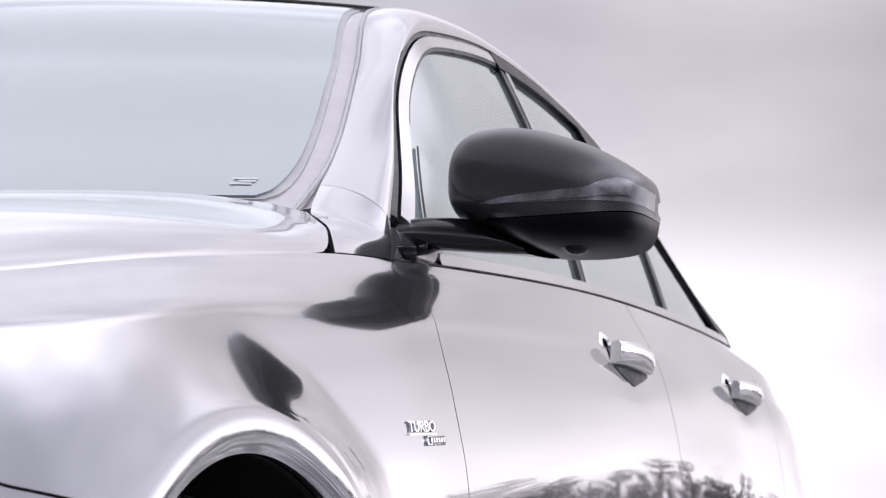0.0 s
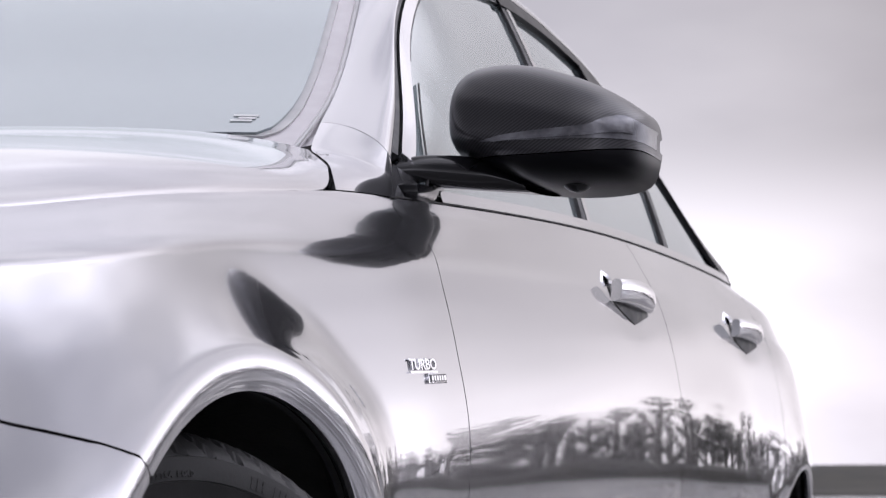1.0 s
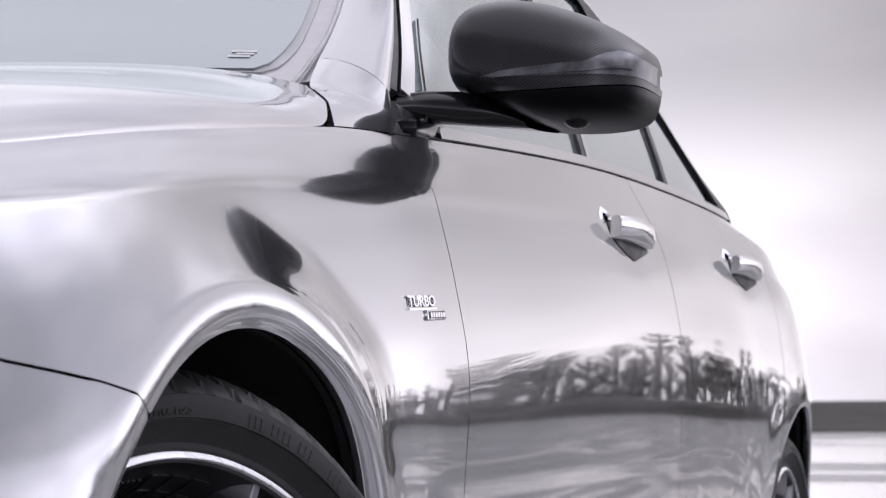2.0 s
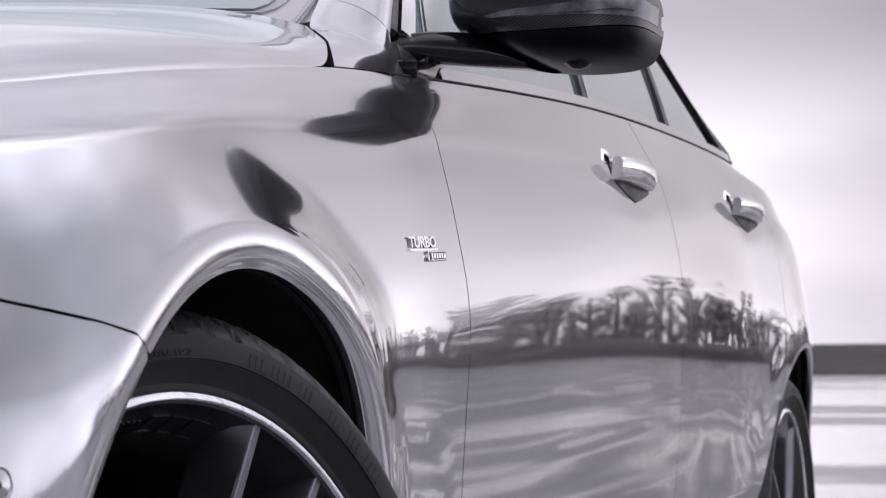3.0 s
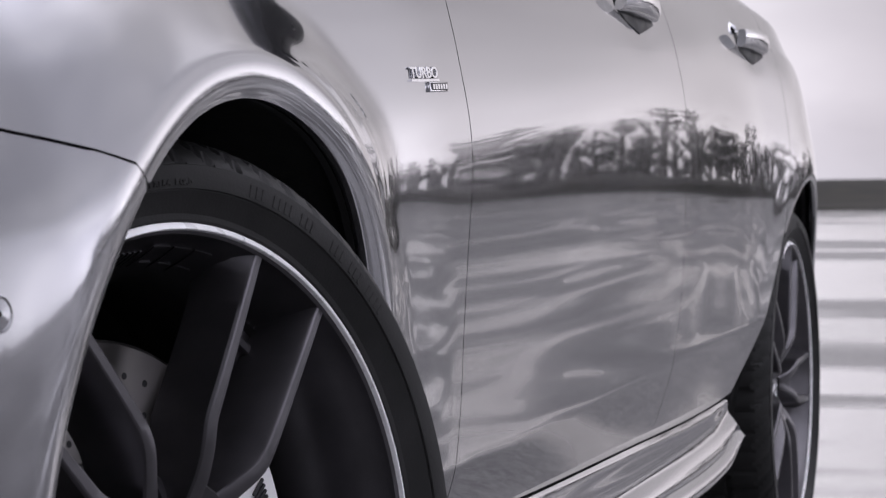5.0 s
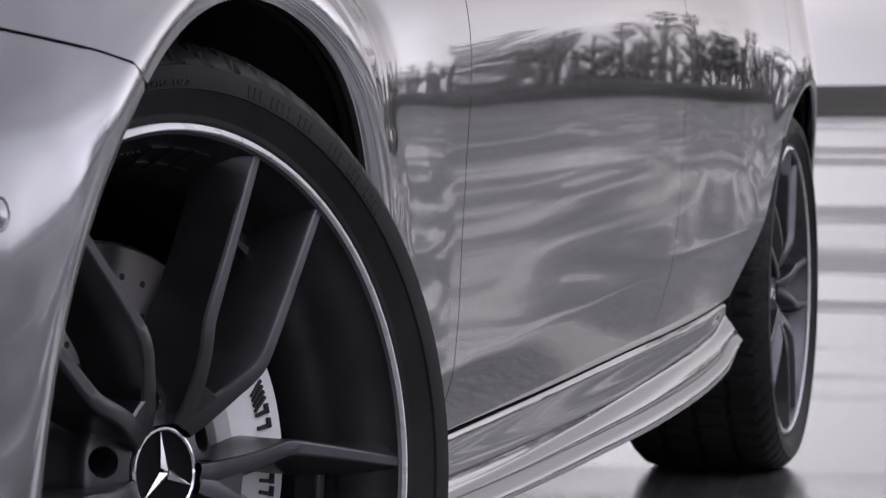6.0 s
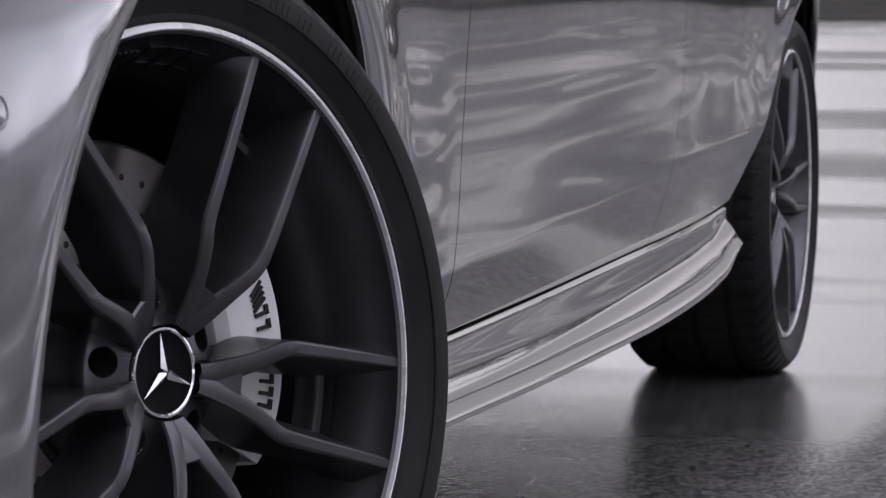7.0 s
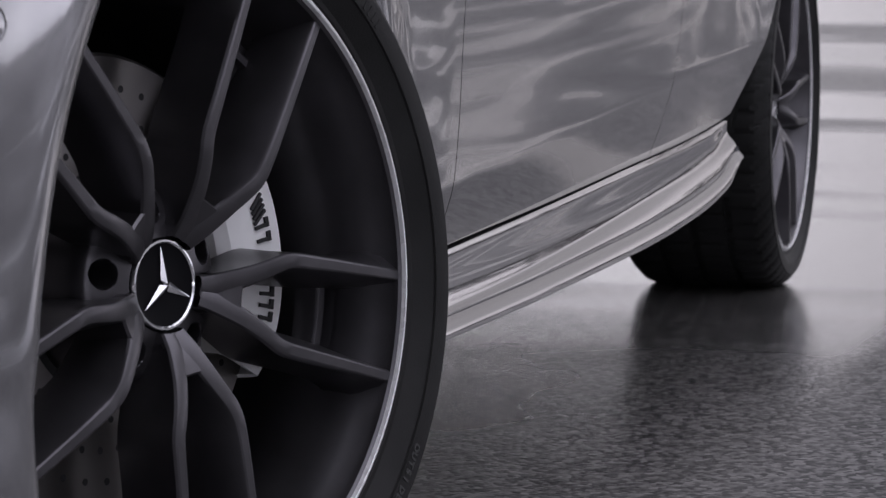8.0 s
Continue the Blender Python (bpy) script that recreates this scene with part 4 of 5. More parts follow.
# sail plate ahead of the front window, behind the mirror foot: a triangle with a curved rear edge
rows = []
for v in steps(0, 1, 18):
    y_a = lerp(0.712, 0.900, v)
    y_b = lerp(0.905, 0.904, v) + 0.03 * math.sin(math.pi * v)
    row = []
    for y in steps(y_a, y_b, 6):
        z = min(lerp(Z_TOP(0.76) + 0.012, 1.112, v), rail_at(y)[1] - 0.026)
        row.append((window_x(y, z) + 0.004, y, z))
    rows.append(row)
plate_edge = [Vector(r[0]) + Vector((0.003, 0, 0)) for r in rows]
both("window_corner_plate", flange(facing(grid(rows), (1, 0, 0)), 0.006), GLASS, car)
both("window_seal", tube(plate_edge, 0.0013, 8), SEAL_AND_SHADE, car)

# cabin, dark behind the glass
rows = [[(x, y, z) for x in steps(-0.66, 0.66, 6)] for y, z in ((0.62, 0.98), (0.9, 1.0), (1.2, 0.99), (1.9, 0.96), (2.6, 1.0), (3.0, 1.02))]
part("cabin_floor", facing(grid(rows), (0, 0, 1)), FABRIC, car)
for sx in (-0.38, 0.38):
    bm = box((0.46, 0.14, 0.46), pose(sx, 1.62, 1.02, -14), bevel=0.05)
    box((0.25, 0.10, 0.17), pose(sx, 1.69, 1.30, -10), bm, bevel=0.04)
    part("front_seat", bm, FABRIC, car)
part("rear_seat", box((1.2, 0.16, 0.40), pose(0, 2.55, 1.04, -18), bevel=0.05), FABRIC, car)

# a parking sensor in the bumper corner
p0, p1 = on_side(-0.424, 0.545, 0.0), on_side(-0.424, 0.545, 0.01)
bm = revolve([(-0.004, 0.0125), (0.0008, 0.0125), (0.0012, 0.0115), (0.0002, 0.0108), (0.0008, 0.0100), (0.0012, 0.002)], 32)
bmesh.ops.recalc_face_normals(bm, faces=bm.faces[:])
bm.transform(Matrix.Translation(p0) @ Vector((1, 0, 0)).rotation_difference(p1 - p0).to_matrix().to_4x4())
both("parking_sensor", bm, PAINT, car)

# ---- door mirror ----
M_X = (0.858, 0.861, 0.867, 0.877, 0.895, 0.920, 0.938, 0.957, 0.982, 1.013, 1.044, 1.066, 1.075, 1.0798, 1.081)
M_TOP = pchip(M_X, (1.048, 1.073, 1.093, 1.103, 1.109, 1.111, 1.110, 1.107, 1.100, 1.088, 1.072, 1.057, 1.049, 1.036, 1.026))
M_BOT = pchip(M_X, (1.042, 1.026, 1.011, 1.003, 0.996, 0.985, 0.977, 0.971, 0.968, 0.967, 0.969, 0.975, 0.985, 1.003, 1.016))
M_FRONT = pchip((0.858, 0.863, 0.876, 0.905, 0.945, 0.99, 1.03, 1.055, 1.070, 1.0785, 1.081), (0.800, 0.772, 0.752, 0.735, 0.726, 0.724, 0.730, 0.745, 0.765, 0.805, 0.860))
M_BACK = 0.868


def mirror_point(x, v, out=0.0):
    """v runs from the rear top edge (0) over the nose to the rear bottom edge (1)."""
    zt, zb, yf = M_TOP(x), M_BOT(x), M_FRONT(x)
    zc = lerp(zb, zt, 0.42)
    a = math.pi * v
    c, s = math.cos(a), math.sin(a)
    ez = (zt - zc) if c > 0 else (zc - zb)
    z = zc + (ez + out) * math.copysign(abs(c) ** (0.72 if c > 0 else 0.5), c)
    y = M_BACK - (M_BACK - yf + out) * abs(s) ** 0.62
    return Vector((x + out * 0.3 * (1 if x > 1.0 else -1), y, z))


def mirror_v(x, z):
    lo, hi = 0.0, 1.0
    for _ in range(26):
        mid = (lo + hi) / 2
        if mirror_point(x, mid).z > z:
            lo = mid
        else:
            hi = mid
    return lo


def mirror_shell(z_top, z_bot, x0, x1, n, m, out=0.0):
    rows = []
    for i in range(n + 1):
        x = lerp(x0, x1, 0.5 - 0.5 * math.cos(math.pi * i / n))
        v0, v1 = (mirror_v(x, z_top(x)) if z_top else 0.0), (mirror_v(x, z_bot(x)) if z_bot else 1.0)
        rows.append([mirror_point(x, lerp(v0, v1, t), out) for t in steps(0, 1, m)])
    bm = grid(rows)
    return facing(bm, (0, -1, 0))


def cap_edge(x):
    return 1.006 - 0.007 * max(0.0, 1 - ((x - 0.97) / 0.11) ** 2)


door_mirror = part("door_mirror", mirror_shell(lambda x: min(cap_edge(x) - 0.0015, M_TOP(x) - 0.002), None, 0.8585, 1.0805, 46, 26), SATIN_BLACK, car, "black door mirror on a low arm")
part("mirror_cap", flange(mirror_shell(None, cap_edge, 0.8582, 1.0808, 60, 40, 0.0012), 0.004), CARBON, door_mirror, "dark carbon-weave mirror cap")
LED_TOP = pchip((0.908, 0.94, 1.0, 1.026, 1.044, 1.060, 1.077), (1.0165, 1.0210, 1.0250, 1.0275, 1.0350, 1.0390, 1.0330))
LED_BOT = pchip((0.908, 0.94, 1.0, 1.05, 1.077), (1.0155, 1.0140, 1.0130, 1.0130, 1.0135))
part("indicator_lamp", flange(mirror_shell(LED_TOP, LED_BOT, 0.908, 1.0802, 70, 8, 0.0024), 0.003), LAMP_CLEAR, door_mirror, "clear strip indicator lamp")
rows = [[mirror_point(x, mirror_v(x, lerp(LED_TOP(x), LED_BOT(x), 0.72) + dz), 0.0056) for dz in (0.0012, 0.0, -0.0012)] for x in steps(0.925, 1.070, 40)]
part("lamp_rib", flange(facing(grid(rows), (0, -1, 0)), 0.002), LAMP_CLEAR, door_mirror, "pale rib inside the lamp")
rows = []
for i in range(31):
    x = lerp(0.862, 1.076, i / 30)
    rows.append([Vector((x, M_BACK - 0.004, lerp(M_BOT(x) + 0.006, M_TOP(x) - 0.006, t))) for t in steps(0, 1, 10)])
part("mirror_glass", facing(grid(rows), (0, 1, 0)), MIRROR, door_mirror, "mirror glass")
bm = bmesh.new()
bmesh.ops.create_uvsphere(bm, u_segments=20, v_segments=12, radius=0.020, matrix=pose(1.003, 0.790, 0.983))
part("camera_dome", bm, GLOSS_BLACK, door_mirror)

# arm and foot of the mirror
arm = curve_through([(0.797, 0.692, 0), (0.812, 0.700, 0), (0.845, 0.716, 0), (0.870, 0.735, 0), (0.905, 0.765, 0), (0.945, 0.79, 0)])
ARM_X = (0.797, 0.806, 0.822, 0.845, 0.870, 0.900, 0.925, 0.945)
arm_top = pchip(ARM_X, (0.981, 0.994, 1.004, 1.009, 1.010, 1.007, 0.998, 0.984))
arm_low = pchip(ARM_X, (0.976, 0.9745, 0.974, 0.974, 0.974, 0.974, 0.973, 0.972))
rows = []
for t in steps(0, 1, 40):
    p = arm(t)
    z_mid, h = (arm_top(p.x) + arm_low(p.x)) / 2, (arm_top(p.x) - arm_low(p.x)) / 2
    row = []
    for j in range(28):
        a = 2 * math.pi * j / 28
        c, s = math.cos(a), math.sin(a)
        row.append(Vector((p.x, p.y, z_mid - 0.006)) + Vector((0.35, 0.9, 0)).normalized() * (0.034 + 0.036 * math.copysign(abs(c) ** 0.7, c)) + Vector((0, 0, 1)) * h * math.copysign(abs(s) ** 0.75, s))
    rows.append(row)
bm = grid(rows, closed=True)
bm.faces.new([v for v in bm.verts[:28]]) if bm.verts.ensure_lookup_table() is None else None
bmesh.ops.recalc_face_normals(bm, faces=bm.faces[:])
part("mirror_arm", bm, GLOSS_BLACK, door_mirror)
bm = box((0.050, 0.13, 0.020), pose(0.832, 0.725, 0.958, 5, 0, 3), bevel=0.006)
part("mirror_foot", bm, GLOSS_BLACK, door_mirror)

# the mirror of the other side, plain
other = flipped_x(mirror_shell(None, None, 0.8585, 1.0805, 40, 40))
far_mirror = part("door_mirror", other, CARBON, car)
part("mirror_arm", tube([(-0.82, 0.73, 0.97), (-0.90, 0.77, 0.975), (-0.96, 0.80, 0.985)], [0.03, 0.026, 0.02], 12), GLOSS_BLACK, far_mirror)


# ---- door handles ----
def handle(y0, z0, parent):
    """A bright grip that stands off the door on two feet, a lock plate at its front."""
    length, n = 0.226, 44
    rows = []
    for i in range(n + 1):
        t = i / n
        y = y0 + (t - 0.5) * length
        bow = math.sin(math.pi * min(0.08 + 0.92 * t, 1.0)) ** 0.42
        w = 0.0172 * (0.66 + 0.34 * bow)
        base = side_plain(y, z0)
        x = base + 0.005 + 0.0145 * bow
        th = 0.0065 + 0.0015 * bow
        row = []
        for j in range(20):
            a = 2 * math.pi * j / 20
            c, s = math.cos(a), math.sin(a)
            row.append((x + th * math.copysign(abs(c) ** 0.6, c) - 0.009 * max(0.0, -s - 0.05) * bow, y, z0 + 0.003 * math.sin(math.pi * t) + w * math.copysign(abs(s) ** 0.6, s)))
        rows.append(row)
    bm = grid(rows, closed=True)
    bm.verts.ensure_lookup_table()
    bm.faces.new(bm.verts[:20])
    bm.faces.new(bm.verts[-20:])
    bmesh.ops.recalc_face_normals(bm, faces=bm.faces[:])
    ob = both("door_handle", bm, CHROME, parent, "bright chromed door handle")
    # front fin, and a raised black patch painted as the dark reflection under the grip
    rows = []
    for t in steps(0, 1, 8):
        y = y0 - length / 2 + 0.016 + 0.022 * t
        rows.append([(side_plain(y, z0 + 0.012 + 0.018 * v * (1 - t)) + 0.0015 + 0.007 * (1 - t) * math.sin(math.pi * (0.25 + 0.75 * v)), y, z0 + 0.010 + 0.018 * v * (1 - t)) for v in steps(0, 1, 8)])
    both("handle_foot", flange(facing(grid(rows), (1, 0, 0)), 0.004), CHROME, parent)
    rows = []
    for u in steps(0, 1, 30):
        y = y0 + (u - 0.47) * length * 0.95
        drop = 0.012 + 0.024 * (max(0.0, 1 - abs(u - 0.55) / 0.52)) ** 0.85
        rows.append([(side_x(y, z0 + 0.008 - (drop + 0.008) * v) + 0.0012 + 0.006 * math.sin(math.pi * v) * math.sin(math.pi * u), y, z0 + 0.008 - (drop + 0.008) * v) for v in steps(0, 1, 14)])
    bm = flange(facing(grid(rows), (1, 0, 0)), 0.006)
    both("handle_bowl_shade", bm, SEAL_AND_SHADE, parent)
    return ob


handle(1.497, 0.915, car)
handle(2.479, 0.943, car)


# ---- badge on the fender ----
def lettering(text, size, depth, mat, parent, name, m, shear=0.0, wide=1.0):
    c = bpy.data.curves.new(name, 'FONT')
    c.body, c.size, c.extrude, c.shear, c.bevel_depth = text, size, depth, shear, 0.0002
    c.offset = 0.0003
    c.space_character = 1.02
    tmp = bpy.data.objects.new(name, c)
    scene.collection.objects.link(tmp)
    dg = bpy.context.evaluated_depsgraph_get()
    me = bpy.data.meshes.new_from_object(tmp.evaluated_get(dg))
    bpy.data.objects.remove(tmp)
    bm = bmesh.new()
    bm.from_mesh(me)
    for v in bm.verts:
        v.co = m @ Vector((v.co.x * wide, v.co.y, v.co.z))
    return part(name, bm, mat, parent, smooth=False)


def badge_frame(y, z, out=0.003):
    p, q = on_side(y, z, out), on_side(y + 0.05, z, out)
    a = (q - p).normalized()
    r = on_side(y, z + 0.02, out)
    u = (r - p).normalized()
    n = a.cross(u).normalized()
    u = n.cross(a)
    m = Matrix((a, u, n)).transposed().to_4x4()
    m.translation = p
    return m


B0 = badge_frame(0.434, 0.7490, 0.0012) @ pose(0, 0, 0, 0, 0, 4.0)
badge = part("badge", box((0.088, 0.0020, 0.0024), B0 @ Matrix.Translation((0.044, -0.0026, 0.0))), CHROME, car, "chromed word badge")
lettering("TURBO", 0.0148, 0.0009, CHROME, badge, "badge_word", B0, 0.0, 1.75)
part("badge_plate", box((0.060, 0.0100, 0.0030), B0 @ Matrix.Translation((0.084, -0.0090, 0.0)), bevel=0.001), CHROME, badge)
part("badge_inset", box((0.053, 0.0072, 0.0024), B0 @ Matrix.Translation((0.084, -0.0090, 0.0008))), MARK_DARK, badge)
for k in range(6):
    part("badge_bar", box((0.0056, 0.0050, 0.0016), B0 @ Matrix.Translation((0.0635 + 0.0082 * k, -0.0090, 0.0018))), CHROME, badge)


# ---- wheels: built about the axle, +x outwards, the cap's face at x = 0 ----
R_TYRE = 0.340
CAP_IN = -0.016
SPOKE_AT = [radians(a) for a in (59, 131, 203, 275, 347)]


def make_tyre(wide=1.0, deep=1.0):
    n = 720
    side = [(0.008, 0.260), (0.012, 0.264), (0.014, 0.269), (0.0165, 0.2725), (0.0165, 0.277), (0.022, 0.286), (0.0265, 0.294), (0.0265, 0.2950), (0.0285, 0.2956), (0.0290, 0.303),
            (0.0282, 0.3105), (0.0278, 0.3140), (0.0262, 0.3146), (0.0255, 0.3165), (0.0225, 0.3210), (0.0170, 0.3270), (0.0105, 0.3320), (0.003, 0.3360)]
    tread = []
    edges = [(-0.004, 1), (-0.036, 1), (-0.037, 0), (-0.046, 0), (-0.047, 1), (-0.088, 1), (-0.089, 0), (-0.099, 0), (-0.100, 1), (-0.140, 1), (-0.141, 0), (-0.150, 0), (-0.151, 1), (-0.182, 1)]
    for x, top in edges:
        crown = R_TYRE - 0.0022 * abs((x + 0.093) / 0.09) ** 2.4
        tread.append((x, crown if top else crown - 0.007))
    inner = [(-0.195, 0.333), (-0.208, 0.318), (-0.214, 0.300), (-0.208, 0.280), (-0.196, 0.262)]
    prof = side + tread + inner
    rows = []
    for k, (x, r) in enumerate(prof):
        row = []
        for j in range(n):
            a = 2 * math.pi * j / n
            rr = r
            # slanting sipes across shoulder and ribs
            if 0.316 < r and x > -0.19:
                ph = (j / n * 58 + (x + 0.02) * 26 + 0.25 * math.sin((x + 0.02) * 40)) % 1.0
                if ph < 0.26 and not (-0.060 > x > -0.13 and (j // 11) % 2):
                    rr -= (0.0100 if x < 0.012 else 0.0065) * deep
            row.append((x if x > 0 else x * wide, rr * math.cos(a), rr * math.sin(a)))
        rows.append(row)
    bm = grid(rows, closed=True)
    bmesh.ops.recalc_face_normals(bm, faces=bm.faces[:])
    return bm


def make_rim():
    n = 120
    prof = [(0.0155, 0.2645), (0.013, 0.2615), (0.006, 0.2595), (-0.006, 0.2530), (-0.020, 0.2460), (-0.036, 0.2395), (-0.052, 0.2345), (-0.066, 0.2320), (-0.085, 0.2320),
            (-0.150, 0.2400), (-0.205, 0.2550), (-0.212, 0.2640), (-0.205, 0.2680), (-0.10, 0.2500), (0.010, 0.2650), (0.0155, 0.2660)]
    bm = revolve(prof, n)
    bmesh.ops.recalc_face_normals(bm, faces=bm.faces[:])
    return bm


def spoke_arm(angle, sign):
    """One arm of a twin spoke: a ridge that runs from the hub over a knee to the rim, with sloping flanks down to a deep root."""
    line = curve_through([(0.0375, 0.0048 * sign), (0.047, 0.0064 * sign), (0.056, 0.0094 * sign), (0.068, 0.0144 * sign), (0.084, 0.0216 * sign), (0.097, 0.0282 * sign), (0.106, 0.0326 * sign),
                          (0.116, 0.0356 * sign), (0.15, 0.0380 * sign), (0.20, 0.0405 * sign), (0.262, 0.0436 * sign)])
    face = pchip((0.0395, 0.046, 0.058, 0.08, 0.105, 0.14, 0.20, 0.262), (-0.010, -0.006, 0.000, 0.009, 0.015, 0.016, 0.015, 0.013))
    half = pchip((0.0395, 0.047, 0.056, 0.066, 0.085, 0.12, 0.18, 0.262), (0.0074, 0.0084, 0.0086, 0.0080, 0.0071, 0.0064, 0.0056, 0.0050))
    deep = pchip((0.0395, 0.06, 0.10, 0.18, 0.262), (0.040, 0.050, 0.058, 0.056, 0.050))
    foot_in = pchip((0.0395, 0.08, 0.12, 0.18, 0.235, 0.262), (0.009, 0.012, 0.017, 0.016, 0.012, 0.010))
    foot_out = pchip((0.0395, 0.10, 0.18, 0.215, 0.24, 0.262), (0.008, 0.008, 0.0080, 0.010, 0.018, 0.034))
    rows = []
    ca, sa = math.cos(angle), math.sin(angle)
    for t in steps(0, 1, 30):
        q = line(t)
        q2 = line(min(t + 0.01, 1.0)) if t < 0.995 else q + (q - line(0.98))
        tx, ty = q2[0] - q[0], q2[1] - q[1]
        ln = math.hypot(tx, ty)
        nx, ny = -ty / ln, tx / ln
        r = q[0]
        f, h, d = face(r), half(r), deep(r)
        fi, fo = (foot_out(r), foot_in(r)) if sign < 0 else (foot_in(r), foot_out(r))
        sec = [(-fi - 0.002, -d), (-fi, -d * 0.55), (-h - 0.0006, -0.0030), (-h + 0.0008, -0.0008), (-h * 0.6, 0.0), (h * 0.6, 0.0), (h - 0.0008, -0.0008), (h + 0.0006, -0.0030), (fo, -d * 0.55), (fo + 0.002, -d)]
        row = []
        for off, dx in sec:
            u, v = q[0] + nx * off, q[1] + ny * off
            row.append((f + dx, u * ca - v * sa, u * sa + v * ca))
        rows.append(row)
    bm = grid(rows, closed=True)
    bmesh.ops.recalc_face_normals(bm, faces=bm.faces[:])
    return bm


def make_hub():
    """The hub's face between the spokes, with five deep bolt holes."""
    n = 320
    face = pchip((0.037, 0.043, 0.052, 0.064, 0.073, 0.078, 0.083), (-0.0190, -0.0200, -0.0220, -0.0260, -0.0310, -0.042, -0.085))
    rows = []
    for r in steps(0.037, 0.083, 64):
        row = []
        for j in range(n):
            a = 2 * math.pi * j / n
            x = face(r)
            for b in SPOKE_AT:
                g = b + radians(36)
                q = math.hypot(r * math.cos(a) - 0.0595 * math.cos(g), r * math.sin(a) - 0.0595 * math.sin(g))
                if q < 0.0118:
                    x -= 0.040 * smooth01((0.0118 - q) / 0.0034)
            row.append((x, r * math.cos(a), r * math.sin(a)))
        rows.append(row)
    bm = facing(grid(rows, closed=True), (1, 0, 0))
    low = [bm.verts.new((-0.026, 0.037 * math.cos(t), 0.037 * math.sin(t))) for t in steps(0, 2 * math.pi, 40)[:-1]]
    bm.faces.new(low)
    return bm


def arc_bars(r, x, a0, a1, n, w, h, parent, name, mat, gaps=(), thick=0.0012):
    """Bars for writing that cannot be read or is a brand, along a circle."""
    for k in range(n):
        if k in gaps:
            continue
        a = lerp(a0, a1, (k + 0.5) / n)
        m = Matrix.Rotation(a - math.pi / 2, 4, 'X') @ Matrix.Translation((x, 0, r))
        part(name, box((thick, w, h), m), mat, parent, smooth=False)


def make_wheel(m, near):
    wheel = part("wheel", make_rim(), RIM, car, "satin black twin-spoke alloy wheel")
    wheel.matrix_basis = m
    part("tyre", make_tyre(), TYRE, wheel, "black road tyre with raised lettering", sharp=28)
    bm = revolve([(0.0150, 0.2640), (0.0192, 0.2645), (0.0197, 0.2652), (0.0168, 0.2696), (0.0155, 0.2701), (0.014, 0.2702)], 180)
    bmesh.ops.recalc_face_normals(bm, faces=bm.faces[:])
    part("rim_ring", bm, RIM_EDGE, wheel, "bright machined rim edge")
    part("hub", make_hub(), RIM, wheel)
    for a in SPOKE_AT:
        for sign in (-1, 1):
            part("spoke", spoke_arm(a, sign), RIM, wheel, sharp=24)
        # web that joins the two arms at the hub
        m2 = Matrix.Rotation(a, 4, 'X')
        rows = []
        for r, w, f in ((0.038, 0.005, -0.012), (0.046, 0.0065, -0.0068), (0.056, 0.0085, -0.0012), (0.064, 0.0115, 0.0024), (0.0695, 0.0135, 0.0046), (0.0715, 0.0142, 0.0030), (0.0730, 0.0150, -0.006), (0.080, 0.0175, -0.040)):
            rows.append([m2 @ Vector((f - 0.001 * (1 - abs(t) ** 2), r, w * t)) for t in steps(-1, 1, 8)])
        part("spoke_root", flange(facing(grid(rows), (1, 0, 0)), 0.03), RIM, wheel)
        # bridge that closes the twin arms at the rim
        rows = []
        for t in steps(-1, 1, 10):
            g = a + t * 0.034 / 0.222
            rows.append([(x, r * math.cos(g), r * math.sin(g)) for x, r in ((-0.055, 0.206), (-0.036, 0.2085), (-0.0325, 0.2110), (-0.0325, 0.2170), (-0.034, 0.2190), (-0.042, 0.2205), (-0.042, 0.2300), (-0.034, 0.2330))])
        bm = grid(rows)
        bmesh.ops.recalc_face_normals(bm, faces=bm.faces[:])
        facing(bm, (1, 0, 0))
        part("spoke_bridge", bm, RIM, wheel)
        # bolt holes between the spokes
        b = a + radians(36)
        m3 = Matrix.Rotation(b, 4, 'X')
        bm = bmesh.new()
        bmesh.ops.create_cone(bm, cap_ends=True, segments=6, radius1=0.0085, radius2=0.0080, depth=0.02,
                              matrix=m3 @ Matrix.Translation((-0.071, 0.0595, 0)) @ pose(0, 0, 0, 0, 90, 0))
        part("wheel_bolt", bm, SEAL_AND_SHADE, wheel, smooth=False)
    # centre cap: dark disc, bright rim and a bright three-armed emblem
    bm = revolve([(CAP_IN - 0.010, 0.0362), (CAP_IN - 0.0005, 0.0362), (CAP_IN + 0.0008, 0.0352), (CAP_IN + 0.0010, 0.0337), (CAP_IN - 0.0002, 0.0325)], 64)
    bmesh.ops.recalc_face_normals(bm, faces=bm.faces[:])
    cap = part("centre_cap", bm, CHROME, wheel, "dark hub cap with bright rim and three-armed emblem")
    return wheel, cap


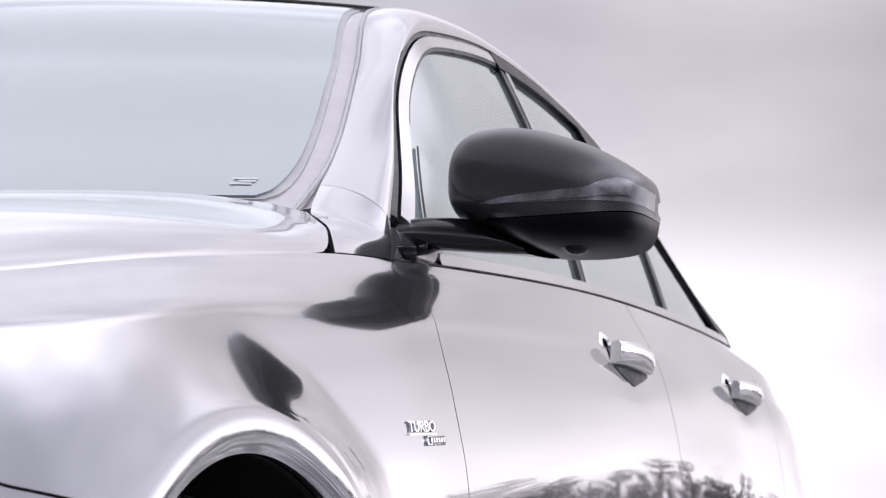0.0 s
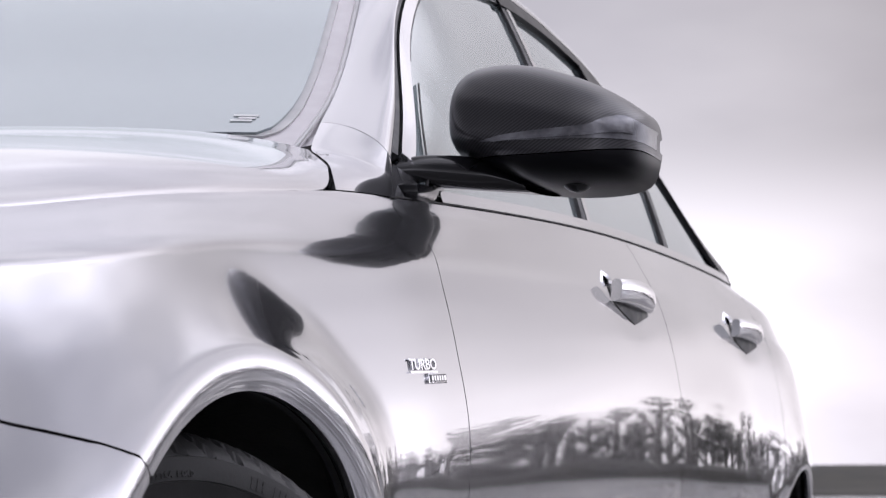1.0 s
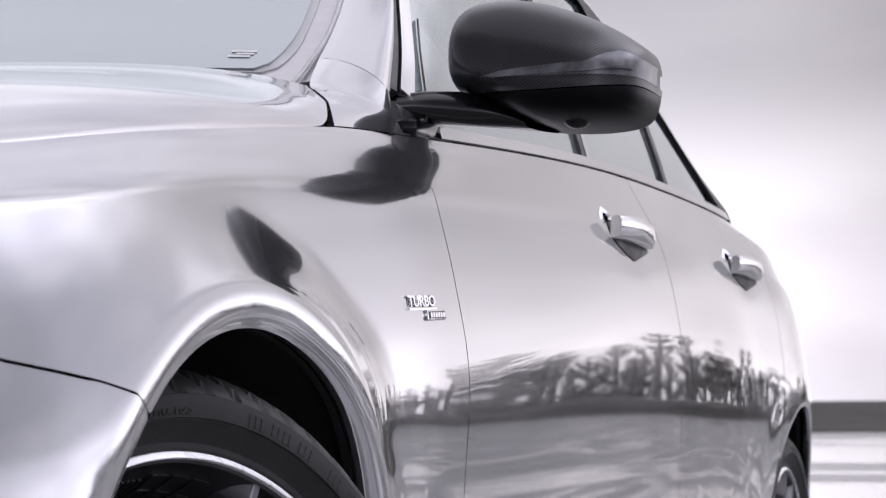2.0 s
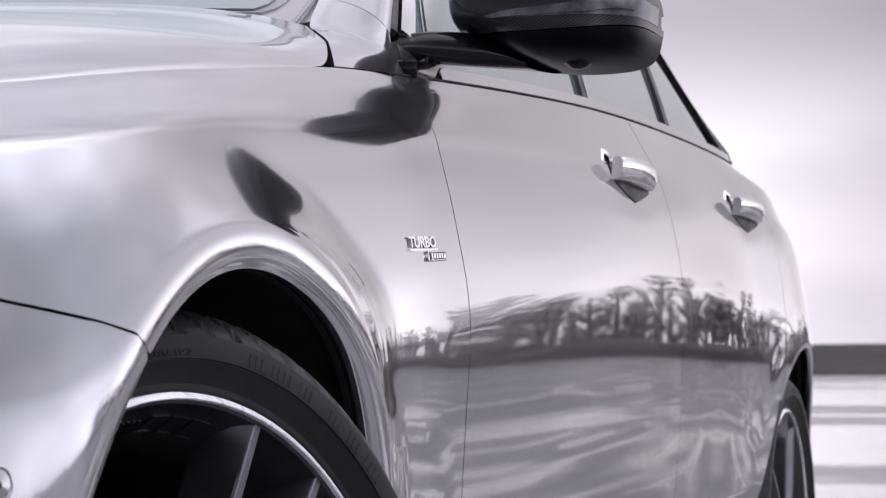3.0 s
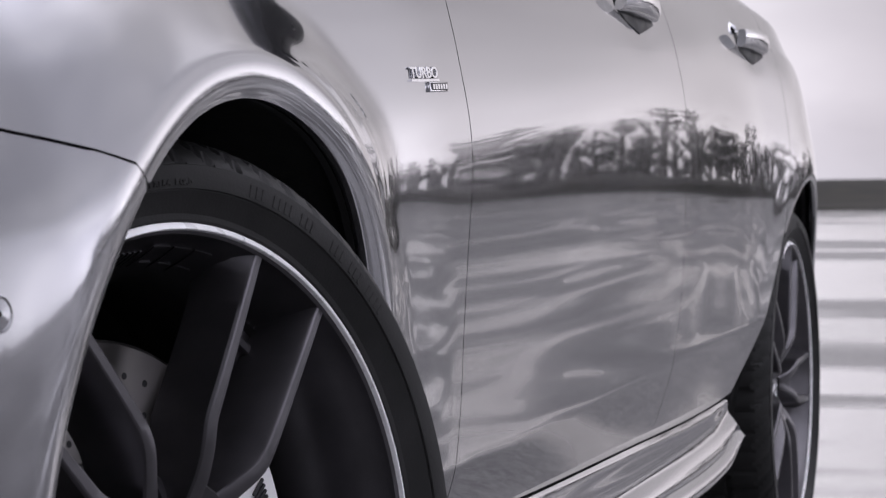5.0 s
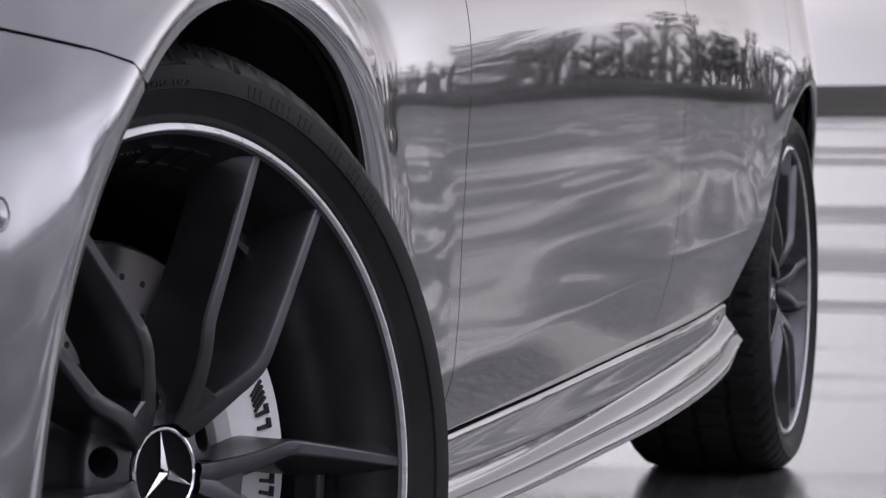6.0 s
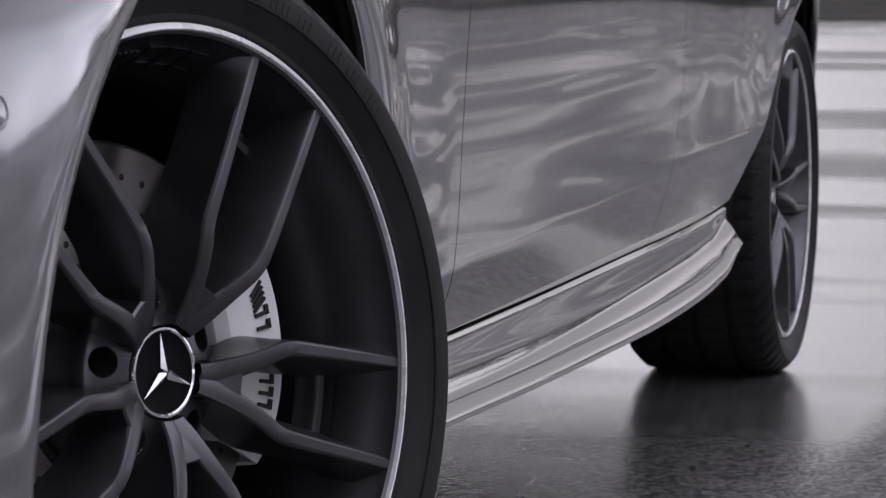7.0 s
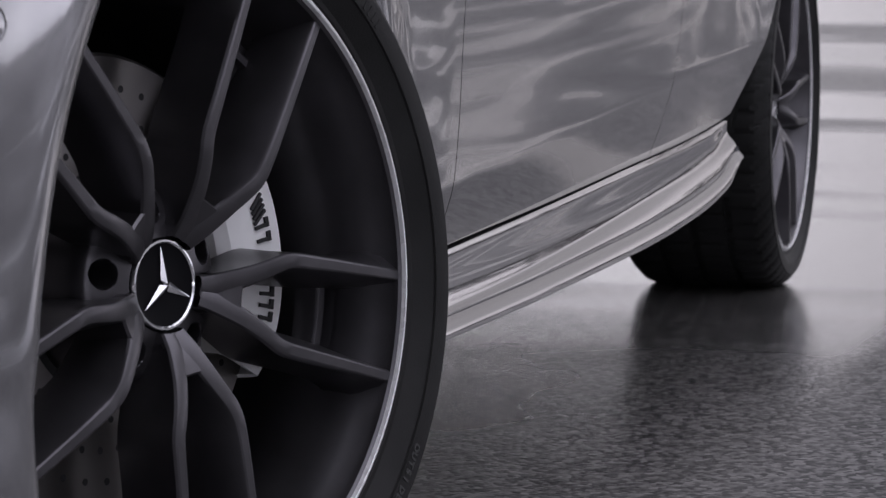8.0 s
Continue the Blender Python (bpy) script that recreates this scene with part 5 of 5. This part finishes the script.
def fill_cap(wheel):
    bm = revolve([(CAP_IN - 0.0004, 0.0328), (CAP_IN - 0.0010, 0.030), (CAP_IN - 0.0008, 0.015), (CAP_IN - 0.0006, 0.001)], 48)
    bmesh.ops.recalc_face_normals(bm, faces=bm.faces[:])
    facing(bm, (1, 0, 0))
    part("cap_face", bm, SATIN_BLACK, wheel)
    for k in range(3):
        a = radians(96 + 120 * k)
        m = Matrix.Translation((CAP_IN, 0, 0)) @ Matrix.Rotation(a, 4, 'X')
        bm = bmesh.new()
        pts = [(0.0004, 0.0315, 0), (0.0004, 0.0045, 0.0040), (0.0004, -0.0005, 0.0), (0.0004, 0.0045, -0.0040)]
        ring = [bm.verts.new(m @ Vector(p)) for p in pts]
        top = bm.verts.new(m @ Vector((0.0036, 0.0010, 0)))
        out = bm.verts.new(m @ Vector((0.0010, 0.0315, 0)))
        bm.faces.new((ring[1], out, top))
        bm.faces.new((out, ring[3], top))
        bm.faces.new((ring[0], out, ring[1]))
        bm.faces.new((ring[3], out, ring[0]))
        bm.faces.new((ring[1], top, ring[2]))
        bm.faces.new((top, ring[3], ring[2]))
        bmesh.ops.recalc_face_normals(bm, faces=bm.faces[:])
        part("emblem_arm", bm, CHROME, wheel, smooth=False)


STEER = pose(0.8791, -0.0406, 0.3368, 0, -3.67, -20.0)
wheel_fl, cap_fl = make_wheel(STEER, True)
fill_cap(wheel_fl)

# raised marks: word bars on the rim flange, bars on the tyre's sidewall
FLANGE_X = pchip((0.2345, 0.2395, 0.2460, 0.2530, 0.2595), (-0.052, -0.036, -0.020, -0.006, 0.006))


def cone_bar(bm, a0, a1, r0, r1, lift=0.0016):
    """A low raised bar lying on the rim's conical flange."""
    rows = [[(FLANGE_X(r) + lift, (r - 0.5 * lift) * math.cos(a), (r - 0.5 * lift) * math.sin(a)) for a in steps(radians(a0), radians(a1), 4)] for r in steps(r0, r1, 4)]
    piece = flange(facing(grid(rows), (1, 0, 0)), 0.002)
    me = bpy.data.meshes.new("bar")
    piece.to_mesh(me)
    piece.free()
    bm.from_mesh(me)
    bpy.data.meshes.remove(me)
    return bm


for k in range(8):
    part("rim_mark", cone_bar(bmesh.new(), 93.7 + 1.45 * k, 94.4 + 1.45 * k, 0.2400, 0.2500), RIM, wheel_fl, smooth=False)
for k in range(3):
    a0 = 92.0 - 5.4 * k
    bm = cone_bar(bmesh.new(), a0, a0 - 4.5, 0.2495, 0.2530)
    cone_bar(bm, a0, a0 - 4.5, 0.2390, 0.2425)
    cone_bar(bm, a0, a0 - 1.0, 0.2425, 0.2495)
    part("rim_mark", bm, RIM, wheel_fl, smooth=False)
arc_bars(0.3030, 0.0290, radians(77), radians(40), 27, 0.0032, 0.010, wheel_fl, "sidewall_mark", TYRE, gaps=(3, 8, 12, 13, 14, 18, 22), thick=0.0005)
arc_bars(0.3030, 0.0290, radians(112), radians(101), 7, 0.003, 0.009, wheel_fl, "sidewall_mark", TYRE, gaps=(2,), thick=0.0005)
arc_bars(0.2990, 0.0286, radians(34), radians(12), 15, 0.0035, 0.003, wheel_fl, "sidewall_mark", TYRE, gaps=(4, 9), thick=0.0004)
arc_bars(0.2990, 0.0286, radians(8), radians(-16), 16, 0.0035, 0.003, wheel_fl, "sidewall_mark", TYRE, gaps=(3, 11), thick=0.0004)
for word, a0, step, size in (("OUTSIDE", -32.5, 1.55, 0.0095), ("EXTRA LOAD", 98.5, 0.95, 0.0062)):
    for k, ch in enumerate(word):
        if ch != " ":
            m = Matrix.Rotation(radians(a0 - step * k) - math.pi / 2, 4, 'X') @ Matrix(((0, 0, 1, 0.0288), (1, 0, 0, -0.003), (0, 1, 0, 0.2985), (0, 0, 0, 1)))
            lettering(ch, size, 0.0006, TYRE_MARK if word == "OUTSIDE" else TYRE, wheel_fl, "sidewall_letter", m)

# brakes of the front wheel
AX = STEER
bm = revolve([(-0.086, 0.088), (-0.082, 0.090), (-0.082, 0.181), (-0.085, 0.184), (-0.110, 0.184), (-0.114, 0.180), (-0.114, 0.09)], 110)
bmesh.ops.recalc_face_normals(bm, faces=bm.faces[:])
disc = part("brake_disc", bm, DISC, car, "drilled steel brake disc")
disc.matrix_basis = AX
# flat dark discs on the steel paint in the shade of the drilled holes
bm = bmesh.new()
for k in range(40):
    for r, ph in ((0.108, 0.0), (0.132, 0.33), (0.157, 0.66)):
        a = 2 * math.pi * (k + ph) / 40
        bmesh.ops.create_cone(bm, cap_ends=True, segments=10, radius1=0.0030, radius2=0.0030, depth=0.0022,
                              matrix=Matrix.Rotation(a, 4, 'X') @ Matrix.Translation((-0.0829, r, 0)) @ pose(0, 0, 0, 0, 90, 0))
part("hole_shade_disc", bm, MARK_DARK, disc, smooth=False)
bm = revolve([(-0.080, 0.060), (-0.080, 0.080), (-0.088, 0.090)], 60)
bmesh.ops.recalc_face_normals(bm, faces=bm.faces[:])
part("disc_bell", bm, SEAL_AND_SHADE, disc)

# caliper: a curved, bevelled block over the disc behind the hub
rows = []
for a in steps(radians(-31), radians(44), 30):
    k = abs((a - radians(6.5)) / radians(37.5))
    r_in, r_out = 0.118 + 0.012 * k ** 4, 0.196 - 0.014 * k ** 3
    sec = [(-0.135, r_out), (-0.085, r_out + 0.001), (-0.064, r_out - 0.002), (-0.0565, r_out - 0.005), (-0.056, lerp(r_in, r_out, 0.5)), (-0.058, r_in + 0.012), (-0.066, r_in + 0.002), (-0.085, r_in)]
    rows.append([(x, r * math.cos(a), r * math.sin(a)) for x, r in sec])
bm = grid(rows)
bmesh.ops.recalc_face_normals(bm, faces=bm.faces[:])
facing(bm, (1, 0, 0))
caliper = part("brake_caliper", flange(bm, 0.004), CALIPER, car, "light grey painted brake caliper")
caliper.matrix_basis = AX
for k in range(4):
    m = Matrix.Rotation(radians(19.0 - 1.6 * k), 4, 'X') @ Matrix.Translation((-0.0545, 0.168, 0)) @ pose(0, 0, 0, 26, 0, 0)
    part("caliper_mark", box((0.002, 0.018, 0.0026), m), MARK_DARK, caliper, smooth=False)
for a in (11.5, 7.5, -8.0, -11.5, -15.0):
    m = Matrix.Rotation(radians(a), 4, 'X') @ Matrix.Translation((-0.0545, 0.168, 0))
    part("caliper_mark", box((0.002, 0.016, 0.0032), m), MARK_DARK, caliper, smooth=False)
    part("caliper_mark", box((0.002, 0.0042, 0.0085), m @ Matrix.Translation((0, 0.0070, 0.0022))), MARK_DARK, caliper, smooth=False)

# rear wheel of this side, and the two far wheels
wheel_rl = copy_thing(wheel_fl, pose(0.887, AXLE_R, 0.336, 14, 0, 0))
wide_tyre = finish("tyre", make_tyre(1.22, 0.3), TYRE, sharp=28)
for ob in wheel_rl.children:
    if ob.name.startswith("tyre"):
        ob.data = wide_tyre.data
bpy.data.objects.remove(wide_tyre)
copy_thing(wheel_fl, pose(-0.869, AXLE_R, 0.336, 0, 0, 180))
copy_thing(wheel_fl, pose(-0.862, 0.02, 0.336, 0, 0, 155))


# ---- bare trees and a hedge line far off to the side, seen in the paint ----
def make_tree(seed, height):
    rng = random.Random(seed)
    tree = tagged(new("tree"), "bare winter tree at the far edge of the yard", "tree", group="trees round the yard")
    bm = bmesh.new()
    top = Vector((rng.uniform(-0.5, 0.5), rng.uniform(-0.5, 0.5), height))
    trunk = [Vector((0, 0, -0.3)), top * 0.3 + Vector((rng.uniform(-.2, .2), 0, 0)), top * 0.65, top]
    tube(trunk, [0.28, 0.2, 0.12, 0.03], 7, bm)
    tips = []
    for k in range(26):
        t = rng.uniform(0.22, 0.95)
        base = top * t
        a = rng.uniform(0, 2 * math.pi)
        ln = height * 0.36 * (1.15 - t) * rng.uniform(0.6, 1.2)
        end = base + Vector((math.cos(a) * ln * 1.3, math.sin(a) * ln * 1.3, ln * rng.uniform(0.3, 0.9)))
        mid = base.lerp(end, 0.5) + Vector((0, 0, -0.06 * ln))
        tube([base, mid, end], [0.07 * (1.2 - t), 0.045 * (1.2 - t), 0.012], 5, bm)
        tips.append((base, mid, end, ln))
    part("trunk", bm, BARK, tree)
    verts, faces = [], []
    for base, mid, end, ln in tips:
        for _ in range(60):
            t = rng.uniform(0.25, 1.0)
            p = base.lerp(end, t)
            d = Vector((rng.gauss(0, 1), rng.gauss(0, 1), rng.gauss(0.5, 0.8))).normalized() * ln * rng.uniform(0.15, 0.5)
            s = d.cross(Vector((rng.gauss(0, 1), rng.gauss(0, 1), rng.gauss(0, 1)))).normalized() * 0.024
            i = len(verts)
            verts += [p - s, p + s, p + d + s * 0.3, p + d - s * 0.3]
            faces.append((i, i + 1, i + 2, i + 3))
    me = bpy.data.meshes.new("twigs")
    me.from_pydata(verts, [], faces)
    me.materials.append(TWIG)
    crown = new("crown", me)
    crown.parent = tree
    return tree


rng = random.Random(5)
kinds = [make_tree(11, 3.2), make_tree(12, 2.3), make_tree(13, 4.1)]
spots = []
for k in range(62):
    az = radians(lerp(3, 37, (k + rng.uniform(-0.45, 0.45)) / 61))
    dist = rng.uniform(60, 85)
    spots.append((0.9 + math.sin(az) * dist, math.cos(az) * dist, rng.uniform(0.7, 1.25), rng.uniform(0, 360)))
for k, (x, y, s, rz) in enumerate(spots):
    m = pose(x, y, ground_height(y) - 0.05, 0, 0, rz)
    if k < 3:
        kinds[k].matrix_basis = m
    else:
        copy_thing(kinds[k % 3], m)

rows = []
for k, az in enumerate(steps(3, 130, 200)):
    a = radians(az)
    row = []
    for dist, h in ((58, -0.3), (58.3, 0.26), (59, 0.42), (61, 0.46), (63, 0.0)):
        x, y = 0.9 + math.sin(a) * dist, math.cos(a) * dist
        hh = h * (1 + 0.8 * noise.noise((az * 0.5, dist * 0.2, 3.1)) + 0.3 * noise.noise((az * 4.0, dist, 1.1)))
        row.append((x, y, ground_height(y) + hh))
    rows.append(row)
tagged(finish("hedge", facing(grid(rows), (0, 0, 1)), GRASS), "dark overgrown winter hedge", "hedge", kind="stuff")
